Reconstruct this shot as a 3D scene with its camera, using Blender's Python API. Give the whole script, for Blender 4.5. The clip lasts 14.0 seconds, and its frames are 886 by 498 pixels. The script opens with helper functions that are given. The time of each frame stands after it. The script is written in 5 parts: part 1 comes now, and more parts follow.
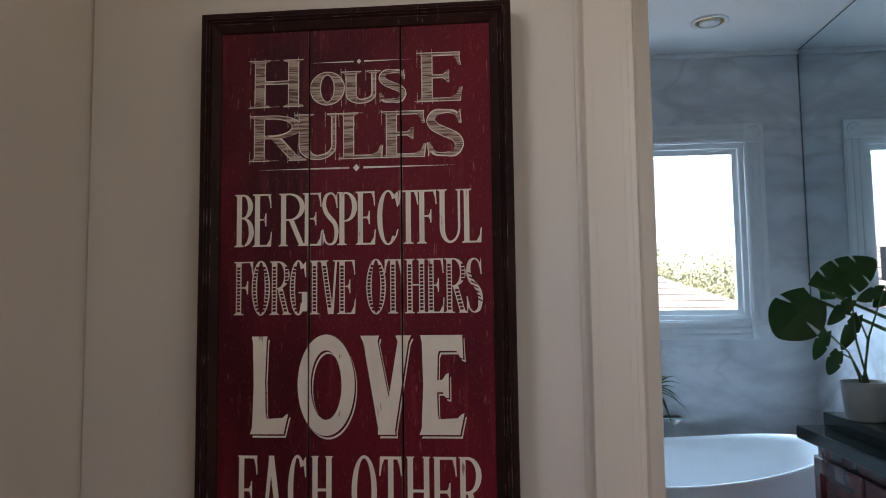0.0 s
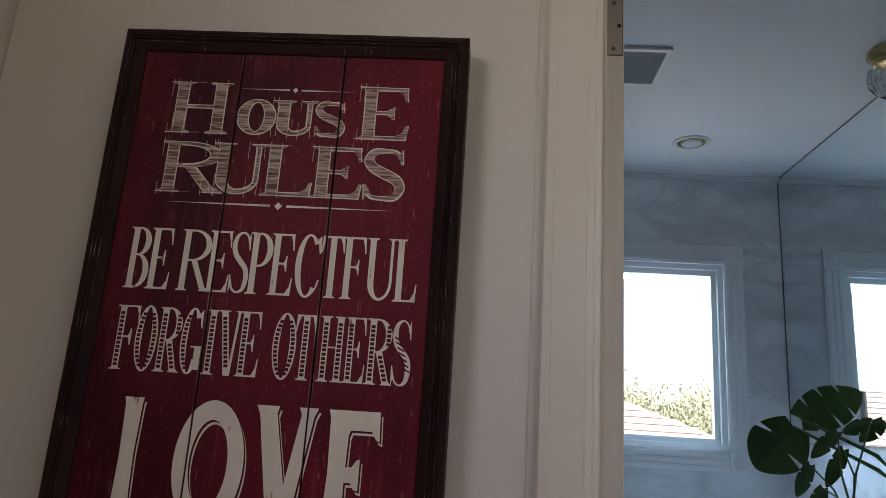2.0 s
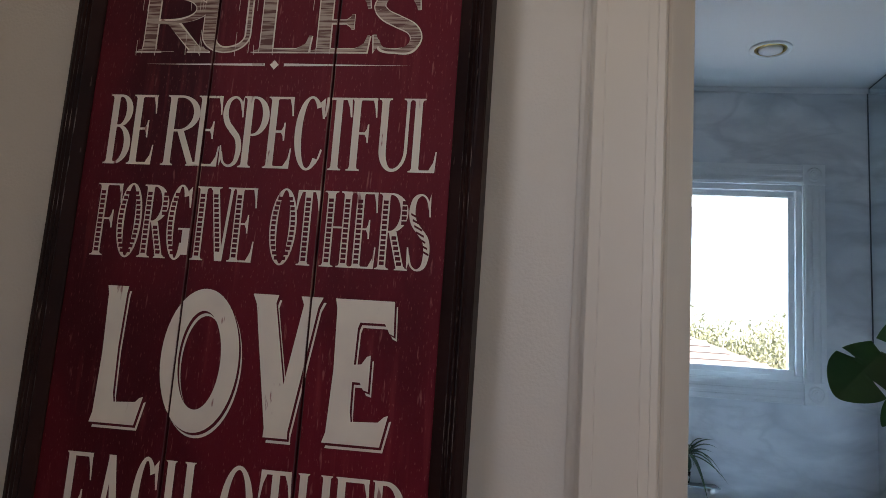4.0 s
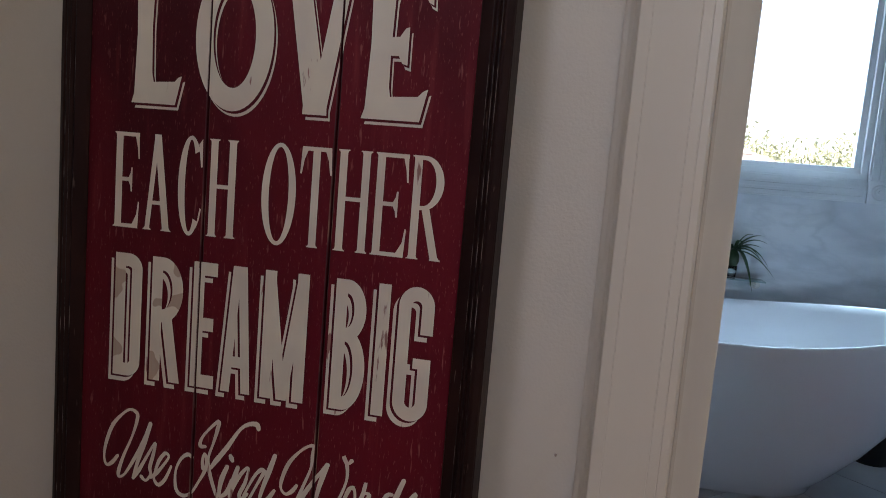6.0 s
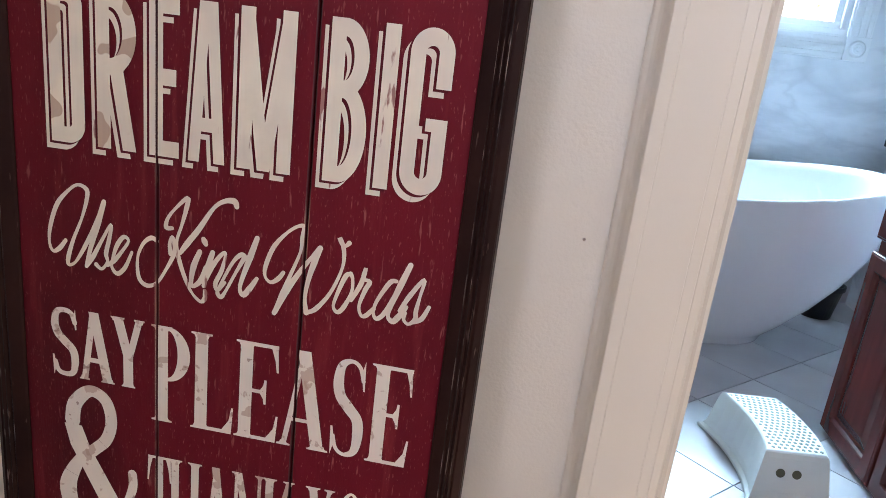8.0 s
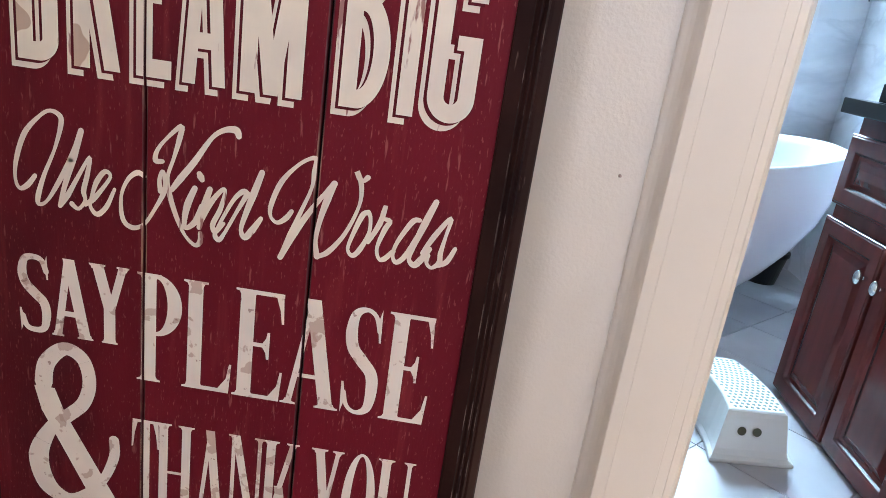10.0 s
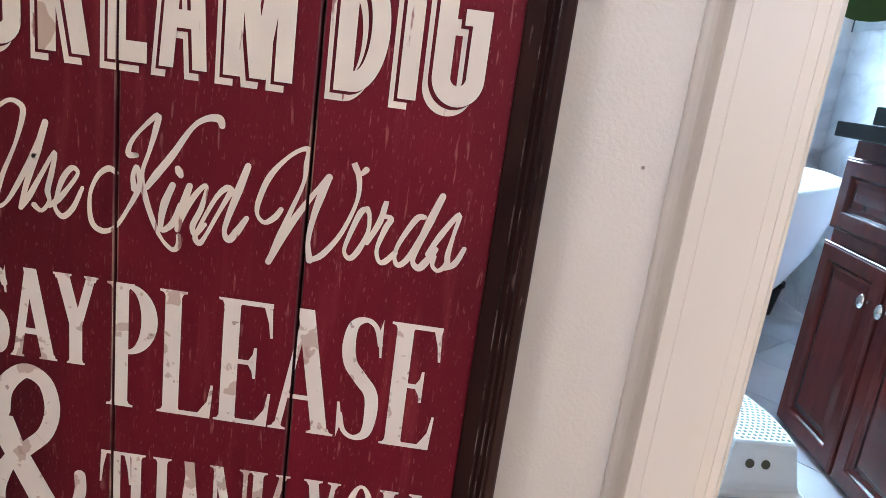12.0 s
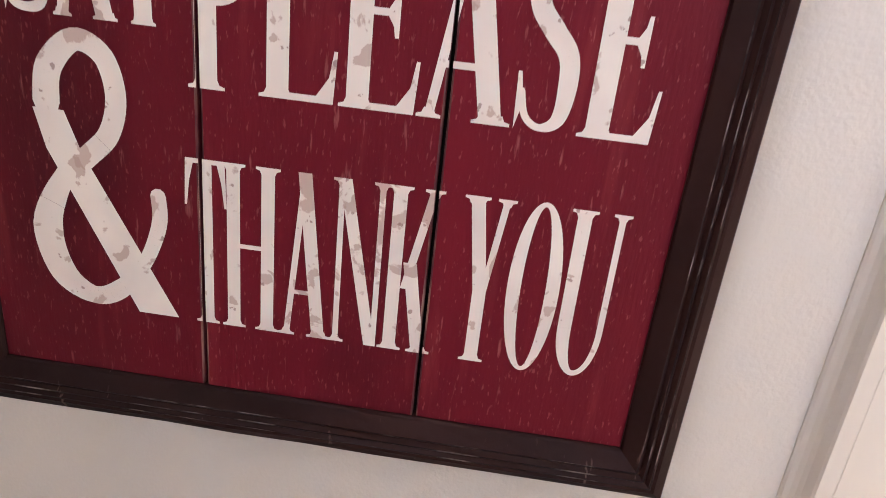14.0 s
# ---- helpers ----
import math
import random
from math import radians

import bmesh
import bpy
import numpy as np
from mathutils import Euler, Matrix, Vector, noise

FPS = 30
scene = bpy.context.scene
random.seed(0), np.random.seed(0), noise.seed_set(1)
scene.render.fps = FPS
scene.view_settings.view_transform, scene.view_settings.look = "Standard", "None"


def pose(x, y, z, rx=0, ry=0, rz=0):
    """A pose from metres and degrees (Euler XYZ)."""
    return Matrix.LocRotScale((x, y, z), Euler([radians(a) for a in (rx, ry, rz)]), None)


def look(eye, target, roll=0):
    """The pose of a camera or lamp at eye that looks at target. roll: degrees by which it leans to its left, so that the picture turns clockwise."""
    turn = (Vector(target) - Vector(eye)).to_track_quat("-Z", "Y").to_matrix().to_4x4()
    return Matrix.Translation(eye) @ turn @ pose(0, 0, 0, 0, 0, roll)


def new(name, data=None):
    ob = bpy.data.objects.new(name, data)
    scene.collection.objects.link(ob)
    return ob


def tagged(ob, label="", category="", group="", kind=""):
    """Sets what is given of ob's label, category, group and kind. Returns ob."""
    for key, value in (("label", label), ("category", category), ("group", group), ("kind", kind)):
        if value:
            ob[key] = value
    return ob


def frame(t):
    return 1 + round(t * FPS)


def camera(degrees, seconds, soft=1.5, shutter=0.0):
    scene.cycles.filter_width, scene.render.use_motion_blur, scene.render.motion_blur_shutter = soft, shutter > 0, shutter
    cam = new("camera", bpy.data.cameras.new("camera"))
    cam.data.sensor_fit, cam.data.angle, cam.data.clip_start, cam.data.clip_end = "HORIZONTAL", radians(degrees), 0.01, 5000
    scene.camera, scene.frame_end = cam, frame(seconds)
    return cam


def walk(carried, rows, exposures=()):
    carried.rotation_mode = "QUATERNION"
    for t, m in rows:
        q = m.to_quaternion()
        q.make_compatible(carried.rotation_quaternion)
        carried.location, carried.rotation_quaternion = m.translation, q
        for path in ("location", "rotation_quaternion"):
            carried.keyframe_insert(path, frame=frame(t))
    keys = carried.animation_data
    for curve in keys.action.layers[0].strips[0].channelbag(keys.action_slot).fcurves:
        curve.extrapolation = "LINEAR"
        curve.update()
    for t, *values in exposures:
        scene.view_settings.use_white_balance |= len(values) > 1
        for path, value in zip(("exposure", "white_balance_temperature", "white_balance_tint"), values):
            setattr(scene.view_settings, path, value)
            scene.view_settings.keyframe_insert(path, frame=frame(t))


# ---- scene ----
cam = camera(64.6, 14.0, soft=0.65, shutter=0.12)
PATH = [
    (0, (-0.02, -0.95, 1.289), (-0.197, 1.036, 1.451), -0.7),
    (0.5, (-0.081, -0.894, 1.289), (0.012, 1.076, 1.62), -0.6),
    (1, (-0.041, -0.867, 1.259), (-0.075, 1.101, 1.619), 1.1),
    (1.5, (0.015, -0.847, 1.241), (-0.097, 1.096, 1.703), 4.8),
    (2, (0.028, -0.798, 1.245), (-0.103, 1.139, 1.726), 3.7),
    (2.2, (0.015, -0.76, 1.235), (-0.119, 1.174, 1.723), 3.1),
    (4.3, (0.071, -0.654, 1.201), (-0.293, 1.294, 1.468), 3.8),
    (4.5, (0.081, -0.661, 1.194), (-0.329, 1.282, 1.438), 3.6),
    (5, (0.087, -0.659, 1.162), (-0.354, 1.29, 1.244), 3.7),
    (5.5, (0.079, -0.642, 1.12), (-0.344, 1.312, 1.054), 4.2),
    (6, (0.07, -0.625, 1.086), (-0.336, 1.321, 0.863), 4.8),
    (6.5, (0.064, -0.609, 1.051), (-0.304, 1.328, 0.716), 6.1),
    (7, (0.055, -0.59, 1.021), (-0.29, 1.339, 0.619), 4.7),
    (7.5, (0.034, -0.572, 0.993), (-0.273, 1.336, 0.479), 5.9),
    (8, (0.013, -0.55, 0.976), (-0.21, 1.355, 0.408), 7.0),
    (8.5, (-0.005, -0.533, 0.959), (-0.139, 1.365, 0.342), 7.8),
    (8.7, (-0.011, -0.529, 0.955), (-0.106, 1.365, 0.319), 8.2),
    (10.8, (-0.059, -0.511, 0.915), (-0.089, 1.407, 0.348), 8.0),
    (11, (-0.057, -0.507, 0.912), (-0.081, 1.418, 0.37), 7.8),
    (11.5, (-0.061, -0.49, 0.9), (-0.111, 1.443, 0.386), 7.4),
    (12, (-0.059, -0.477, 0.887), (-0.088, 1.458, 0.382), 7.8),
    (12.5, (-0.068, -0.467, 0.862), (-0.142, 1.459, 0.327), 8.6),
    (13, (-0.08, -0.46, 0.835), (-0.145, 1.441, 0.218), 8.8),
    (13.5, (-0.103, -0.432, 0.781), (-0.207, 1.402, -0.011), 8.6),
    (14, (-0.128, -0.379, 0.699), (-0.245, 1.469, -0.058), 6.5),
]
EXPOSURES = [(0.0, 2.35, 6850, 15.5), (0.4, 2.23, 6850, 15.5), (1.0, 2.1, 6850, 15.5), (4.5, 2.2, 6850, 15.5), (5.5, 2.15, 6850, 15.5), (6.0, 2.35, 6850, 15.5), (6.5, 2.68, 6850, 15.5), (7.0, 2.9, 6850, 15.0), (7.5, 3.45, 6750, 14.5), (8.5, 3.9, 6700, 14.0), (11.0, 4.05, 6650, 13.5), (13.0, 4.12, 6550, 15.0), (14.0, 4.4, 6450, 15.5)]
walk(cam, [(t, look(eye, target, roll)) for t, eye, target, roll in PATH], EXPOSURES)

# ---- light ----
SUN_HIGH, SUN_TURN = 50.0, 245.0
world = bpy.data.worlds.new("world")
scene.world = world
world.use_nodes = True
wn = world.node_tree.nodes
sky = wn.new("ShaderNodeTexSky")
sky.sky_type, sky.sun_disc = "NISHITA", False
sky.sun_elevation, sky.sun_rotation = radians(SUN_HIGH), radians(SUN_TURN)
sky.dust_density, sky.air_density = 1.5, 1.0
wn["Background"].inputs[1].default_value = 0.15
world.node_tree.links.new(sky.outputs[0], wn["Background"].inputs[0])
sun = new("sun", bpy.data.lights.new("sun", "SUN"))
sun.data.energy, sun.data.angle, sun.data.color = 4.0, radians(0.5), (1.0, 0.95, 0.88)
az = radians(SUN_TURN)
sun_from = Vector((math.sin(az) * math.cos(radians(SUN_HIGH)), math.cos(az) * math.cos(radians(SUN_HIGH)), math.sin(radians(SUN_HIGH))))
sun.matrix_world = look(sun_from * 30, (0, 0, 0))


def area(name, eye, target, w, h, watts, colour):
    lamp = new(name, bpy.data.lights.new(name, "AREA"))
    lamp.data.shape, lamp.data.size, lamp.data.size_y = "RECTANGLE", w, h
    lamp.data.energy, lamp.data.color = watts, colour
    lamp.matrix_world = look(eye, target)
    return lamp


# added daylight-coloured lamp behind the walker fills the hall; no window is known there
area("hall_back_fill", (1.45, -2.38, 1.90), (1.45, 0, 1.7), 1.15, 1.0, 0.33, (1.0, 0.865, 0.785))
# added side lamp that throws the sign's shadow to the right; its source is unseen
area("hall_side_fill", (-0.640, -1.30, 1.92), (0, -1.25, 1.80), 0.85, 0.85, 0.46, (1.0, 0.865, 0.785))
# added lamp outside, out of view, for sky light through the bathroom window
area("bath_window_light", (0.92, 4.3, 3.15), (0.9, 1.9, 1.0), 3.0, 1.8, 126.0, (0.46, 0.74, 1.0))


# ---- materials ----
def material(name, colour, rough=0.5, metal=0.0, second=None, scale=4.0, detail=6.0, amount=0.5, bump=0.0, bump_scale=60.0, spec=0.5, coords="Object", stretch=(1, 1, 1), spread=(0.35, 0.65)):
    """A surface with a colour that drifts to a second one by noise, and fine relief."""
    m = bpy.data.materials.new(name)
    m.use_nodes = True
    nt = m.node_tree
    n, l = nt.nodes, nt.links
    p = n["Principled BSDF"]
    p.inputs["Roughness"].default_value, p.inputs["Metallic"].default_value = rough, metal
    p.inputs["Specular IOR Level"].default_value = spec
    tc, mp = n.new("ShaderNodeTexCoord"), n.new("ShaderNodeMapping")
    mp.inputs["Scale"].default_value = stretch
    l.new(tc.outputs[coords], mp.inputs[0])
    nz = n.new("ShaderNodeTexNoise")
    nz.inputs["Scale"].default_value, nz.inputs["Detail"].default_value = scale, detail
    l.new(mp.outputs[0], nz.inputs["Vector"])
    ramp = n.new("ShaderNodeMapRange")
    ramp.inputs[1].default_value, ramp.inputs[2].default_value, ramp.inputs[4].default_value = spread[0], spread[1], amount
    l.new(nz.outputs[0], ramp.inputs[0])
    mix = n.new("ShaderNodeMix")
    mix.data_type = "RGBA"
    second = second or tuple(c * 0.85 for c in colour)
    mix.inputs[6].default_value, mix.inputs[7].default_value = (*colour, 1), (*second, 1)
    l.new(ramp.outputs[0], mix.inputs[0])
    l.new(mix.outputs[2], p.inputs["Base Color"])
    if bump:
        b, bn = n.new("ShaderNodeBump"), n.new("ShaderNodeTexNoise")
        bn.inputs["Scale"].default_value, bn.inputs["Detail"].default_value = bump_scale, 4
        l.new(mp.outputs[0], bn.inputs["Vector"])
        l.new(bn.outputs[0], b.inputs["Height"])
        b.inputs["Strength"].default_value, b.inputs["Distance"].default_value = bump, 0.004
        l.new(b.outputs[0], p.inputs["Normal"])
    return m


def add_layer(m, colour, scale, low, high, amount, stretch=(1, 1, 1), detail=5.0, distort=0.0, seed=0.0):
    """Lays stains or chips of another colour over a material."""
    nt = m.node_tree
    n, l = nt.nodes, nt.links
    p = n["Principled BSDF"]
    old = p.inputs["Base Color"].links[0].from_socket
    tc, mp, nz, r, mix = (n.new(k) for k in ("ShaderNodeTexCoord", "ShaderNodeMapping", "ShaderNodeTexNoise", "ShaderNodeMapRange", "ShaderNodeMix"))
    mp.inputs["Scale"].default_value, mp.inputs["Location"].default_value = stretch, (seed, seed * 0.7, seed * 1.3)
    l.new(tc.outputs["Object"], mp.inputs[0])
    l.new(mp.outputs[0], nz.inputs["Vector"])
    nz.inputs["Scale"].default_value, nz.inputs["Detail"].default_value, nz.inputs["Distortion"].default_value = scale, detail, distort
    r.inputs[1].default_value, r.inputs[2].default_value, r.inputs[4].default_value = low, high, amount
    l.new(nz.outputs[0], r.inputs[0])
    mix.data_type = "RGBA"
    mix.inputs[7].default_value = (*colour, 1)
    l.new(r.outputs[0], mix.inputs[0])
    l.new(old, mix.inputs[6])
    l.new(mix.outputs[2], p.inputs["Base Color"])
    return m


def veins(m, colour, scale, width, amount, seed=0.0):
    """Thin wandering veins where a noise crosses its middle value."""
    nt = m.node_tree
    n, l = nt.nodes, nt.links
    p = n["Principled BSDF"]
    old = p.inputs["Base Color"].links[0].from_socket
    tc, mp, nz, d, a, r, mix = (n.new(k) for k in ("ShaderNodeTexCoord", "ShaderNodeMapping", "ShaderNodeTexNoise", "ShaderNodeMath", "ShaderNodeMath", "ShaderNodeMapRange", "ShaderNodeMix"))
    mp.inputs["Location"].default_value, mp.inputs["Rotation"].default_value = (seed, seed, seed), (0, radians(35), radians(20))
    mp.inputs["Scale"].default_value = (0.55, 1.0, 1.3)
    l.new(tc.outputs["Object"], mp.inputs[0])
    l.new(mp.outputs[0], nz.inputs["Vector"])
    nz.inputs["Scale"].default_value, nz.inputs["Detail"].default_value, nz.inputs["Distortion"].default_value = scale, 5.0, 0.6
    d.operation, d.inputs[1].default_value = "SUBTRACT", 0.5
    a.operation = "ABSOLUTE"
    l.new(nz.outputs[0], d.inputs[0])
    l.new(d.outputs[0], a.inputs[0])
    r.inputs[1].default_value, r.inputs[2].default_value, r.inputs[3].default_value, r.inputs[4].default_value = 0.0, width, amount, 0.0
    l.new(a.outputs[0], r.inputs[0])
    mix.data_type = "RGBA"
    mix.inputs[7].default_value = (*colour, 1)
    l.new(r.outputs[0], mix.inputs[0])
    l.new(old, mix.inputs[6])
    l.new(mix.outputs[2], p.inputs["Base Color"])
    return m


HALL_PAINT = material("hall_paint", (0.62, 0.56, 0.485), 0.5, second=(0.58, 0.52, 0.445), scale=1.5, bump=0.17, bump_scale=310.0)
TRIM_PAINT = material("cream_trim_paint", (0.64, 0.575, 0.49), 0.38, second=(0.58, 0.515, 0.43), scale=3.0, bump=0.05, bump_scale=90.0)
CEILING_PAINT = material("ceiling_paint", (0.80, 0.80, 0.80), 0.6, second=(0.76, 0.77, 0.78), scale=1.0, bump=0.1, bump_scale=200.0)
WHITE_TRIM = material("white_trim_paint", (0.80, 0.81, 0.82), 0.3, second=(0.74, 0.76, 0.78), scale=5.0)
DOOR_PAINT = material("door_paint", (0.72, 0.66, 0.58), 0.4, second=(0.65, 0.59, 0.52), scale=8.0, stretch=(4, 4, 0.5))
MARBLE = material("grey_veined_marble", (0.82, 0.83, 0.85), 0.18, second=(0.66, 0.69, 0.74), scale=1.6, amount=0.8)
FLOOR_TILE = material("marble_floor_tile", (0.54, 0.53, 0.53), 0.28, second=(0.38, 0.38, 0.40), scale=2.2, amount=0.9)
veins(MARBLE, (0.38, 0.40, 0.44), 1.9, 0.075, 0.42)
veins(MARBLE, (0.42, 0.44, 0.47), 3.4, 0.05, 0.28, 3.0)
veins(FLOOR_TILE, (0.40, 0.41, 0.43), 2.4, 0.03, 0.4, 5.0)
GROUT = material("grout", (0.36, 0.36, 0.36), 0.9)
TUB_WHITE = material("white_acrylic", (0.76, 0.77, 0.79), 0.16, second=(0.72, 0.73, 0.76), scale=2.0)
CHERRY = material("cherry_wood", (0.120, 0.017, 0.014), 0.27, second=(0.082, 0.011, 0.009), scale=5.0, stretch=(6, 6, 0.7), amount=0.7, spec=0.4)
GRANITE = material("dark_granite", (0.010, 0.015, 0.013), 0.14, second=(0.06, 0.08, 0.07), scale=120.0, spread=(0.60, 0.80), amount=0.5, spec=0.3)
STOOL_WHITE = material("white_plastic", (0.82, 0.84, 0.80), 0.3, second=(0.78, 0.80, 0.76), scale=6.0)
STOOL_GREEN = material("pale_green_dimple", (0.17, 0.23, 0.18), 0.5)
BLACK_PLASTIC = material("black_plastic", (0.012, 0.012, 0.013), 0.35)
METAL = material("nickel", (0.62, 0.60, 0.56), 0.3, 1.0)
CHROME = material("chrome", (0.75, 0.75, 0.75), 0.08, 1.0)
BRASS = material("brass", (0.70, 0.52, 0.22), 0.18, 1.0)
LEAF = material("leaf_green", (0.025, 0.095, 0.018), 0.42, second=(0.045, 0.14, 0.028), scale=12.0)
STEM = material("stem_green", (0.07, 0.15, 0.04), 0.45)
SOIL = material("soil", (0.03, 0.02, 0.014), 0.95, bump=1.0, bump_scale=80.0)
HOLE_DARK = material("dark_hole", (0.01, 0.01, 0.01), 0.8)
BOARD_RED = material("worn_red_paint", (0.136, 0.0076, 0.0158), 0.5, spec=0.14, second=(0.084, 0.0060, 0.0115), scale=3.0, stretch=(5, 1, 0.8), bump=0.12, bump_scale=120.0)
FRAME_BLACK = material("black_brown_stain", (0.014, 0.0055, 0.0050), 0.5, spec=0.10, second=(0.044, 0.0160, 0.0130), scale=9.0, bump=0.15, bump_scale=90.0)
MIRROR = material("mirror_silver", (0.80, 0.88, 0.90), 0.0, 1.0, second=(0.80, 0.88, 0.90))
ROOF = material("roof_shingles", (0.30, 0.25, 0.22), 0.9, second=(0.20, 0.17, 0.15), scale=8.0)


# ---- building tools ----
def box(bm, x0, x1, y0, y1, z0, z1, bevel=0.0):
    r = bmesh.ops.create_cube(bm, size=1.0, matrix=Matrix.Translation(((x0 + x1) / 2, (y0 + y1) / 2, (z0 + z1) / 2)) @ Matrix.Diagonal((x1 - x0, y1 - y0, z1 - z0, 1)))
    if bevel:
        edges = {e for v in r["verts"] for e in v.link_edges}
        bmesh.ops.bevel(bm, geom=list(edges), offset=bevel, segments=2, affect="EDGES", profile=0.6)


def part(name, bm, mat, parent=None, label="", smooth=False):
    """One mesh object from a bmesh, under a thing or a part."""
    me = bpy.data.meshes.new(name)
    bmesh.ops.recalc_face_normals(bm, faces=bm.faces)
    bm.to_mesh(me)
    bm.free()
    for m in mat if isinstance(mat, (list, tuple)) else [mat]:
        me.materials.append(m)
    if smooth:
        for f in me.polygons:
            f.use_smooth = True
    ob = new(name, me)
    if parent:
        ob.parent = parent
    if label:
        tagged(ob, label)
    return ob


def slab(name, x0, x1, y0, y1, z0, z1, mat, parent=None, label="", bevel=0.0):
    bm = bmesh.new()
    box(bm, x0, x1, y0, y1, z0, z1, bevel)
    return part(name, bm, mat, parent, label)


def thing(name, place=(0, 0, 0)):
    ob = new(name)
    ob.location = place
    ob.empty_display_size = 0.05
    return ob


def lathe(bm, profile, steps=32, at=(0, 0, 0)):
    """Turns a line of (radius, height) round the upright axis."""
    rings = []
    for r, h in profile:
        rings.append([bm.verts.new((at[0] + r * math.cos(2 * math.pi * k / steps), at[1] + r * math.sin(2 * math.pi * k / steps), at[2] + h)) for k in range(steps)])
    for a, b in zip(rings, rings[1:]):
        for k in range(steps):
            bm.faces.new((a[k], a[(k + 1) % steps], b[(k + 1) % steps], b[k]))
    for ring in (rings[0], rings[-1]):
        bm.faces.new(ring)


def tube(bm, points, radii, sides=8):
    """A round rod along a line of points."""
    rings = []
    pts = [Vector(p) for p in points]
    for i, p in enumerate(pts):
        d = (pts[min(i + 1, len(pts) - 1)] - pts[max(i - 1, 0)]).normalized()
        a = d.orthogonal().normalized()
        b = d.cross(a)
        r = radii[i] if isinstance(radii, (list, tuple)) else radii
        rings.append([bm.verts.new(p + (a * math.cos(2 * math.pi * k / sides) + b * math.sin(2 * math.pi * k / sides)) * r) for k in range(sides)])
    for a, b in zip(rings, rings[1:]):
        off = min(range(sides), key=lambda s: (a[0].co - b[s].co).length)
        for k in range(sides):
            bm.faces.new((a[k], a[(k + 1) % sides], b[(k + 1 + off) % sides], b[(k + off) % sides]))
    bm.faces.new(rings[0])
    bm.faces.new(rings[-1])


# ---- the setting ----
def structure(ob, label, category=""):
    return tagged(ob, label, category, kind="structure")


HALL_H, BATH_H, FAR, MIRROR_X, BATH_W = 2.65, 2.63, 2.862, 1.557, -1.5
OPEN_L, OPEN_R, OPEN_H = 0.158, 0.95, 2.05

bm = bmesh.new()
box(bm, -0.615, OPEN_L, 0, 0.190, 0, HALL_H)
box(bm, OPEN_R, 2.2, 0, 0.190, 0, HALL_H)
box(bm, OPEN_L, OPEN_R, 0, 0.190, OPEN_H, HALL_H)
structure(part("wall_hall_north", bm, HALL_PAINT), "beige painted hallway wall round the bathroom doorway", "wall")
# the opening in this side wall is added to hold the side lamp
bm = bmesh.new()
box(bm, -0.735, -0.617, -0.85, 0.190, 0, HALL_H)
box(bm, -0.735, -0.617, -2.42, -1.75, 0, HALL_H)
box(bm, -0.735, -0.617, -1.75, -0.85, 0, 1.48)
box(bm, -0.735, -0.617, -1.75, -0.85, 2.38, HALL_H)
structure(part("wall_hall_west", bm, HALL_PAINT), "beige painted side wall of the hallway with an unseen opening added for light", "wall")
structure(slab("wall_hall_east", 2.2, 2.32, -2.42, 0.190, 0, HALL_H, HALL_PAINT), "beige painted far side wall of the hallway", "wall")
# closing wall out of view; its opening is made for the back lamp
bm = bmesh.new()
box(bm, -0.735, 0.85, -2.52, -2.42, 0, HALL_H)
box(bm, 2.05, 2.32, -2.52, -2.42, 0, HALL_H)
box(bm, 0.85, 2.05, -2.52, -2.42, 0, 1.38)
box(bm, 0.85, 2.05, -2.52, -2.42, 2.42, HALL_H)
structure(part("wall_hall_south", bm, HALL_PAINT), "unseen beige hallway wall with an opening added for the fill lamp", "wall")
structure(slab("ceiling_hall", -0.735, 2.32, -2.52, 0.190, HALL_H, HALL_H + 0.1, CEILING_PAINT), "white painted hallway ceiling", "ceiling")
structure(slab("floor_hall", -0.735, 2.32, -2.52, 0.190, -0.1, -0.003, material("hall_carpet", (0.22, 0.18, 0.14), 0.95, bump=0.8, bump_scale=200.0)), "beige carpeted hallway floor", "floor")

# bathroom shell
WIN_L, WIN_R, WIN_B, WIN_T = 0.585, 1.255, 1.199, 2.139
bm = bmesh.new()
box(bm, BATH_W - 0.1, WIN_L, FAR, FAR + 0.14, 0, BATH_H)
box(bm, WIN_R, MIRROR_X + 0.12, FAR, FAR + 0.14, 0, BATH_H)
box(bm, WIN_L, WIN_R, FAR, FAR + 0.14, 0, WIN_B)
box(bm, WIN_L, WIN_R, FAR, FAR + 0.14, WIN_T, BATH_H)
structure(part("wall_bath_north", bm, MARBLE), "grey veined white marble wall behind the bathtub", "wall")
structure(slab("wall_bath_east", MIRROR_X + 0.012, MIRROR_X + 0.12, 0.190, FAR, 0, BATH_H, MARBLE), "white marble wall behind the vanity", "wall")
structure(slab("wall_bath_west", BATH_W - 0.1, BATH_W, 0.190, FAR, 0, BATH_H, MARBLE), "white marble side wall of the bathroom", "wall")
structure(slab("wall_bath_south", BATH_W, -0.617, 0.13, 0.190, 0, BATH_H, MARBLE), "white marble wall beside the doorway", "wall")
structure(slab("ceiling_bath", BATH_W - 0.1, MIRROR_X + 0.12, 0.191, FAR + 0.14, BATH_H + 0.002, BATH_H + 0.1, CEILING_PAINT), "white painted bathroom ceiling", "ceiling")
structure(slab("trim_ceiling", BATH_W, MIRROR_X - 0.004, FAR - 0.022, FAR - 0.001, BATH_H - 0.024, BATH_H, WHITE_TRIM, bevel=0.003), "thin white trim strip under the bathroom ceiling", "trim")
bm = bmesh.new()
box(bm, BATH_W, MIRROR_X + 0.012, 0.190, FAR, -0.1, -0.004)
